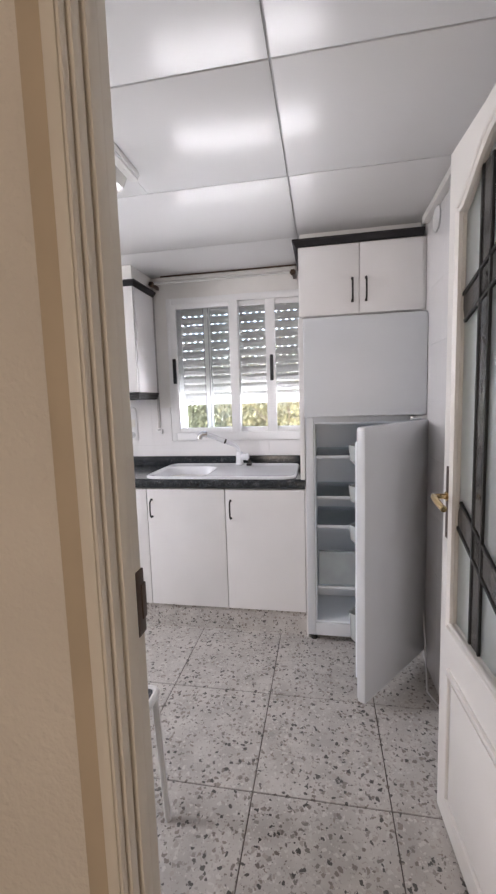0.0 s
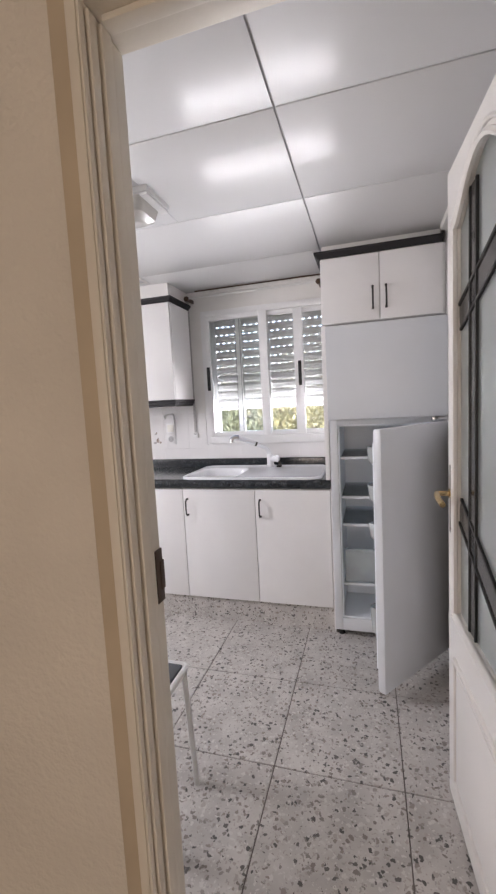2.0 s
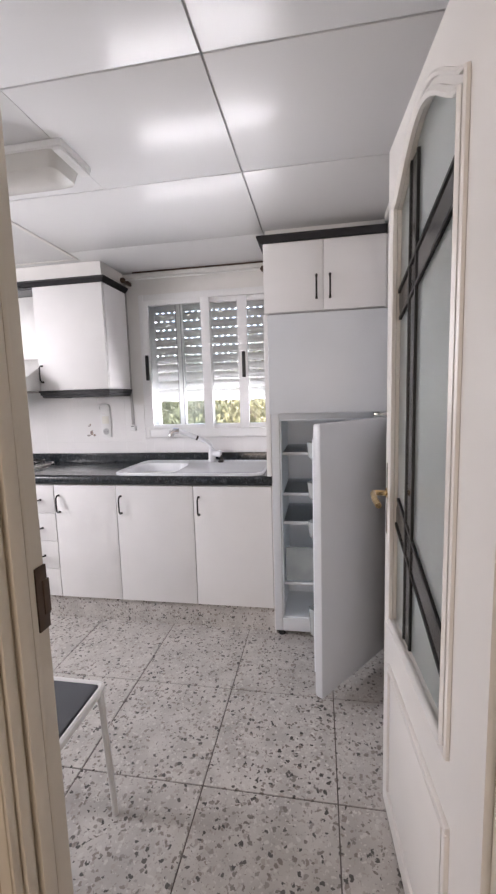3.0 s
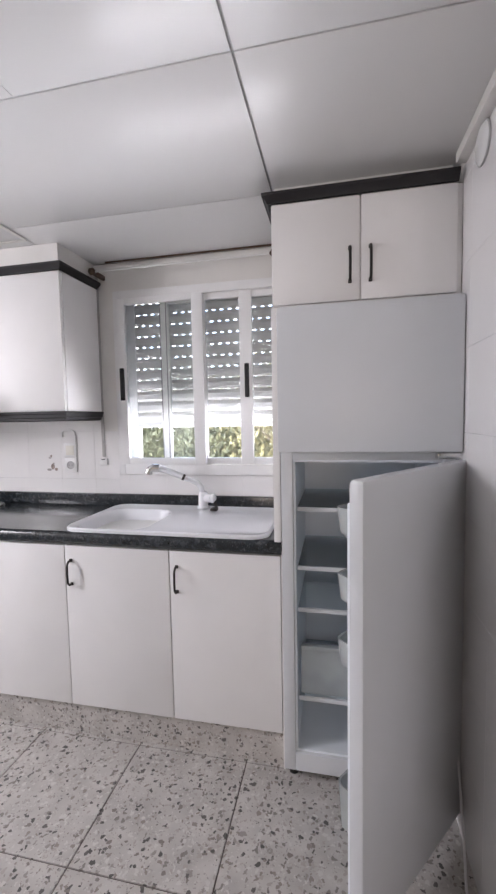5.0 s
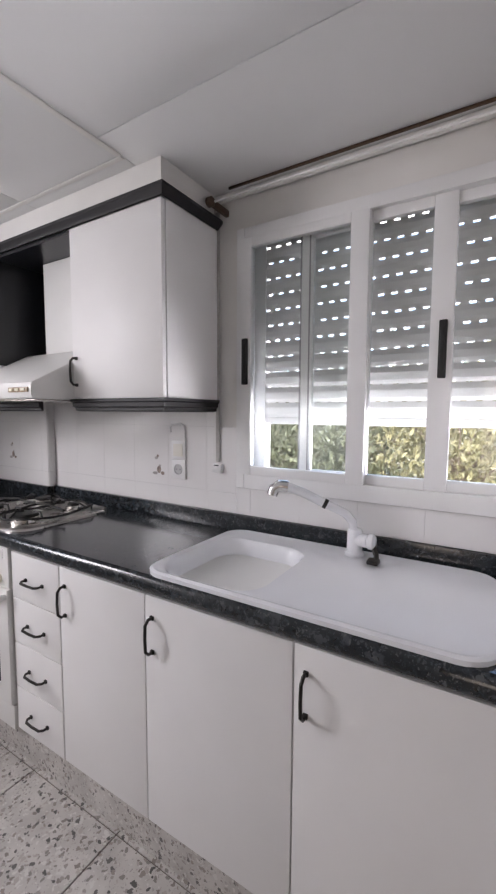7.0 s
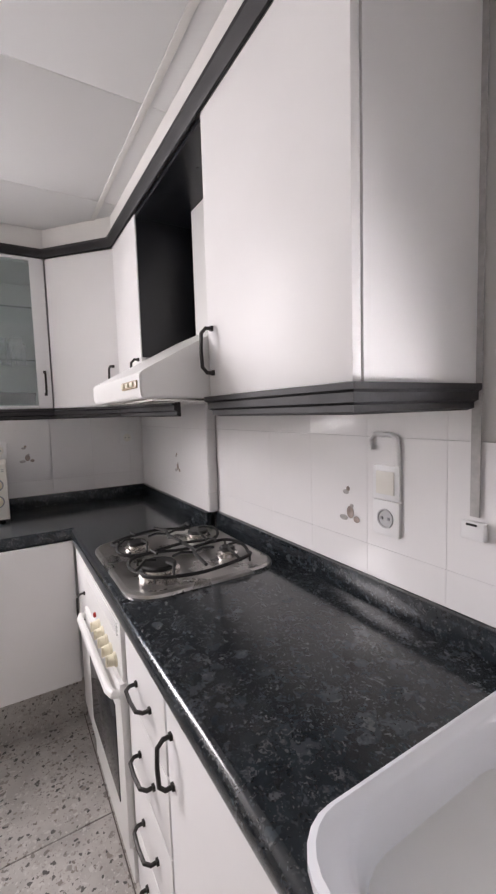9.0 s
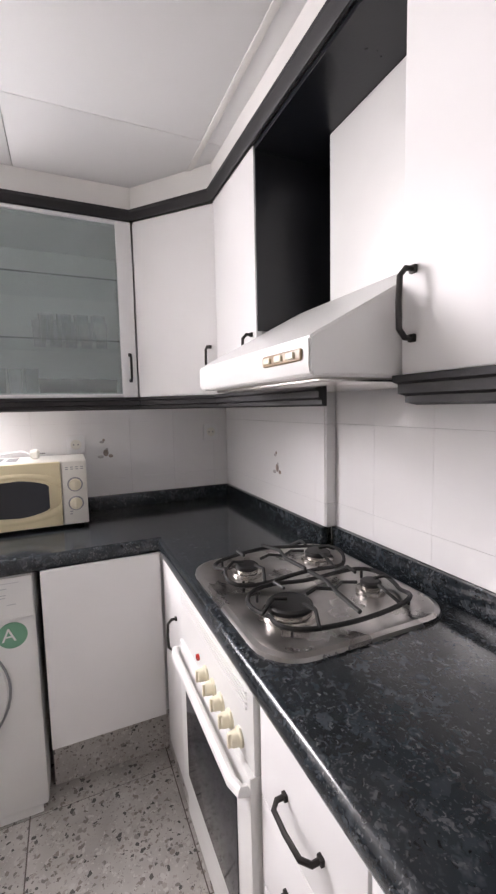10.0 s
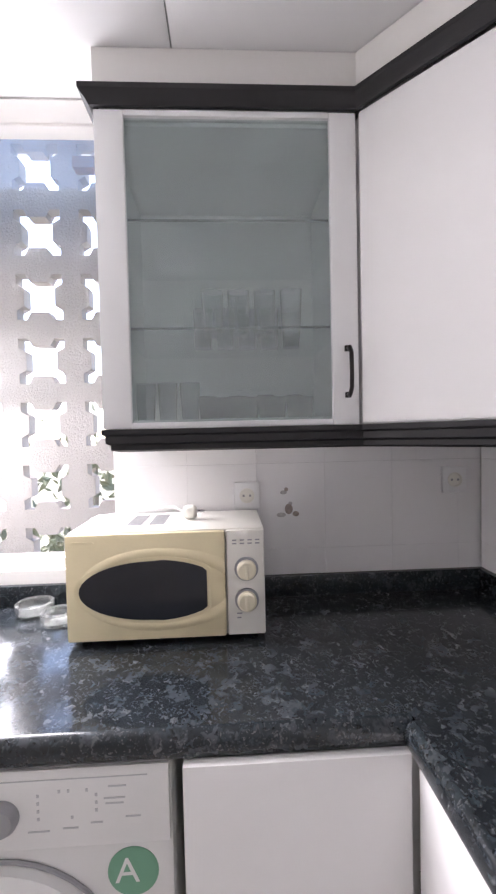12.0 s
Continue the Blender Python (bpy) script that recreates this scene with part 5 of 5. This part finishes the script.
def screen_block():
    """One pierced block: a square with a cross-shaped hole whose arms have square ends."""
    h, o = BP / 2, 0.078
    i = 0.040
    hole = [(o, o), (0.030, o), (0.030, 0.052), (-0.030, 0.052), (-0.030, o), (-o, o), (-o, 0.030), (-0.052, 0.030), (-0.052, -0.030), (-o, -0.030), (-o, -o), (-0.030, -o), (-0.030, -0.052), (0.030, -0.052), (0.030, -o), (o, -o), (o, -0.030), (0.052, -0.030), (0.052, 0.030), (o, 0.030)]
    k = len(hole)
    def out(p):
        s = h / max(abs(p[0]), abs(p[1]))
        return (p[0] * s, p[1] * s)
    rim = [out(p) for p in hole]
    bm = bmesh.new()
    v = {}
    for q in range(k):
        for w, (poly) in (("i", hole), ("o", rim)):
            for d in (0, 1):
                v[w, q, d] = bm.verts.new((-0.025 + 0.05 * d, poly[q][0], poly[q][1]))
    for q in range(k):
        n = (q + 1) % k
        bm.faces.new((v["i", q, 1], v["i", n, 1], v["o", n, 1], v["o", q, 1]))
        bm.faces.new((v["i", q, 0], v["o", q, 0], v["o", n, 0], v["i", n, 0]))
        bm.faces.new((v["i", q, 0], v["i", n, 0], v["i", n, 1], v["i", q, 1]))
    bmesh.ops.recalc_face_normals(bm, faces=bm.faces)
    return finish(bm, "block", CONCRETE, False)


def screen_wall():
    root = new("wall_screen")
    root.matrix_world = pose(BX, 1.6, 0)
    tagged(root, "pale pierced concrete block screen wall", "wall", kind="structure")
    me = screen_block()
    for a in range(-7, 8):
        for b in range(0, 11):
            ob = new("block", me)
            ob.parent = root
            ob.location = (0, 0.11 + a * BP, 0.116 + b * BP)


screen_wall()
# unseen end walls and ceiling, added to keep outside light off the screen's inner face
structure("wall_gallery_south", box(-3.24, XL - 0.121, -1.6, -1.5, 0, 2.5), CONCRETE, "unseen gallery end wall that blocks side light", False)
structure("wall_gallery_north", box(-3.24, XL - 0.201, 3.3, 3.4, 0, 2.5), CONCRETE, "unseen gallery end wall that blocks side light", False)
structure("ceiling_gallery", box(-3.4, XE - 0.021, -1.6, 3.6, 2.5, 2.6), PLASTER, "unseen gallery ceiling extended to block sky light", False)
structure("floor_gallery", box(-3.4, XL - 0.2, -1.6, 3.4, -0.12, 0.0), CONCRETE, "concrete gallery floor", False)
structure("ground", box(-120, 120, -120, 120, -1.4, -1.2), EARTH, "dry grassy ground", False)


def tree(x, y, h, spread, leaf, seed, n):
    """Trunk, limbs and a crown of many small leaf blades."""
    rg = random.Random(seed)
    root = thing("tree", (x, y, -1.2), "leafy green tree outside the window", "tree", "trees outside")
    bm = bmesh.new()
    limbs = []
    tube([(x, y, -1.2), (x + 0.05, y, h * 0.2 - 1.0), (x - 0.03, y + 0.04, h * 0.45 - 1.0)], 0.09, bm, 8)
    for q in range(14):
        a, u = rg.uniform(0, 6.28), rg.uniform(0.06, 0.45) * h
        e = Vector((x + math.cos(a) * spread * 0.7, y + math.sin(a) * spread * 0.7, u - 1.0 + rg.uniform(0.1, 0.5) * h))
        tube([(x, y, u - 1.0), ((x + e.x) / 2, (y + e.y) / 2, (u - 1.0 + e.z) / 2 + 0.1), e], 0.03, bm, 6)
        limbs.append(e)
    part("trunk", bm, BARK, root)
    bm = bmesh.new()
    for q in range(n):
        c = rg.choice(limbs) + Vector((rg.gauss(0, spread * 0.33), rg.gauss(0, spread * 0.33), rg.gauss(0, h * 0.16)))
        if c.z < -1.1:
            continue
        m = Matrix.Translation(c) @ Euler((rg.uniform(0, 6), rg.uniform(0, 6), rg.uniform(0, 6))).to_matrix().to_4x4()
        s = rg.uniform(0.04, 0.09)
        bm.faces.new([bm.verts.new(m @ Vector(p)) for p in ((-s, 0, 0), (0, -s * 0.4, 0.01), (s, 0, 0), (0, s * 0.4, 0.01))])
    tagged(part("crown", bm, leaf, root, smooth=False), kind="stuff")


for q, (tx, ty, th, sp) in enumerate([(-4.6, 11.5, 3.4, 1.5), (-2.6, 12.5, 3.6, 1.6), (-0.7, 11.2, 3.3, 1.5), (1.3, 12.0, 3.4, 1.5), (-6.6, 12.5, 3.8, 1.7), (-8.8, 12.0, 3.8, 1.8), (-3.6, 15.5, 4.6, 2.2), (0.2, 15.8, 4.6, 2.2), (-7.4, 15.8, 4.6, 2.2)]):
    tree(tx, ty, th, sp, LEAFDRY if q in (2, 3, 7) else LEAF, 10 + q, 9000)
tree(-5.6, 1.1, 2.4, 0.6, LEAF, 31, 2500)


# ---- tiles: floor and walls ----
def pieces(parent, name, cells, thickness, axis, material, gap, bevel=0.0012):
    """Tiles of their own on shared meshes. cells: (u0, u1, v0, v1, plane)."""
    made = {}
    for u0, u1, v0, v1, w in cells:
        du, dv = round(u1 - u0 - gap, 4), round(v1 - v0 - gap, 4)
        if du < 0.01 or dv < 0.01:
            continue
        if (du, dv) not in made:
            d = {"z": (du, dv, thickness), "y": (du, thickness, dv), "x": (thickness, du, dv)}[axis]
            made[du, dv] = finish(box(-d[0] / 2, d[0] / 2, -d[1] / 2, d[1] / 2, -d[2] / 2, d[2] / 2, bevel, None, 1), name, material, False)
        ob = new(name, made[du, dv])
        u, v = (u0 + u1) / 2, (v0 + v1) / 2
        ob.location = {"z": (u, v, w), "y": (u, w, v), "x": (w, u, v)}[axis]
        ob.parent = parent


def grid(a, b, start, pitch):
    first = start - math.ceil((start - a) / pitch) * pitch
    cuts = [a] + [first + pitch * q for q in range(200) if a + 0.01 < first + pitch * q < b - 0.01] + [b]
    return list(zip(cuts, cuts[1:]))


TX, TY = 0.456, 0.479
cells = [(a, b, c, d, -0.005) for a, b in grid(XL, XR, -0.112, TX) for c, d in grid(HALL_Y, YB, 2.178, TY)]
cells += [(a, b, c, d, -0.005) for a, b in grid(-1.5, 1.4, -0.112, TX) for c, d in grid(-2.2, HALL_Y, 0.262, TY)]
pieces(floor, "tile", cells, 0.010, "z", TERRAZZO, 0.0042)

tiled = structure("wall_tiling", box(-2.05, XR - 0.001, YB - 0.0035, YB - 0.0005, 0.962, 1.069), TILEGROUT, "glazed white wall tiles with pale joints", False)
TZ, TW = 0.2575, 0.205
cells = []
for c, d in grid(0.963, ZC - 0.03, 1.04, TZ):
    for a, b in grid(-2.05, -0.892 if d < 1.31 else -0.98, -1.24, TW):
        cells.append((a, b, c, d, YB - 0.0045))
for a, b in grid(-0.892, 0.015, -1.24, TW):
    cells.append((a, b, 0.963, 1.066, YB - 0.0045))
pieces(tiled, "tile", cells, 0.008, "y", TILE, 0.0004, 0.0003)
structure("wall_pier", box(XL, -2.04, YB - 0.04, YB - 0.001, TOP, ZC - 0.03), TILEGROUT, "shallow tiled wall pier", False)
pier = bpy.data.objects["wall_pier"]
cells = [(a, b, c, d, YB - 0.0445) for c, d in grid(0.963, 1.40, 1.04, TZ) for a, b in grid(XL + 0.01, -2.042, -2.30, TW)]
pieces(pier, "tile", cells, 0.008, "y", TILE, 0.0004, 0.0003)
cells = [(YB - 0.048, YB - 0.010, c, d, -2.0365) for c, d in grid(0.963, 1.40, 1.04, TZ)]
pieces(pier, "tile", cells, 0.006, "x", TILE, 0.001)
west = bpy.data.objects["wall_west"]
cells = [(a, b, c, d, XL + 0.0045) for c, d in grid(0.963, 1.40, 1.04, TZ) for a, b in grid(2.037, YB - 0.05, 2.43, TW)]
pieces(west, "tile", cells, 0.008, "x", TILE, 0.0004, 0.0003)
east = bpy.data.objects["wall_east"]
cells = [(a, b, c, d, XR - 0.0035) for c, d in grid(0.0, ZC - 0.036, 1.04, TZ) for a, b in grid(1.08, 2.62, 1.5, TW)]
pieces(east, "tile", cells, 0.006, "x", TILE, 0.0004, 0.0003)
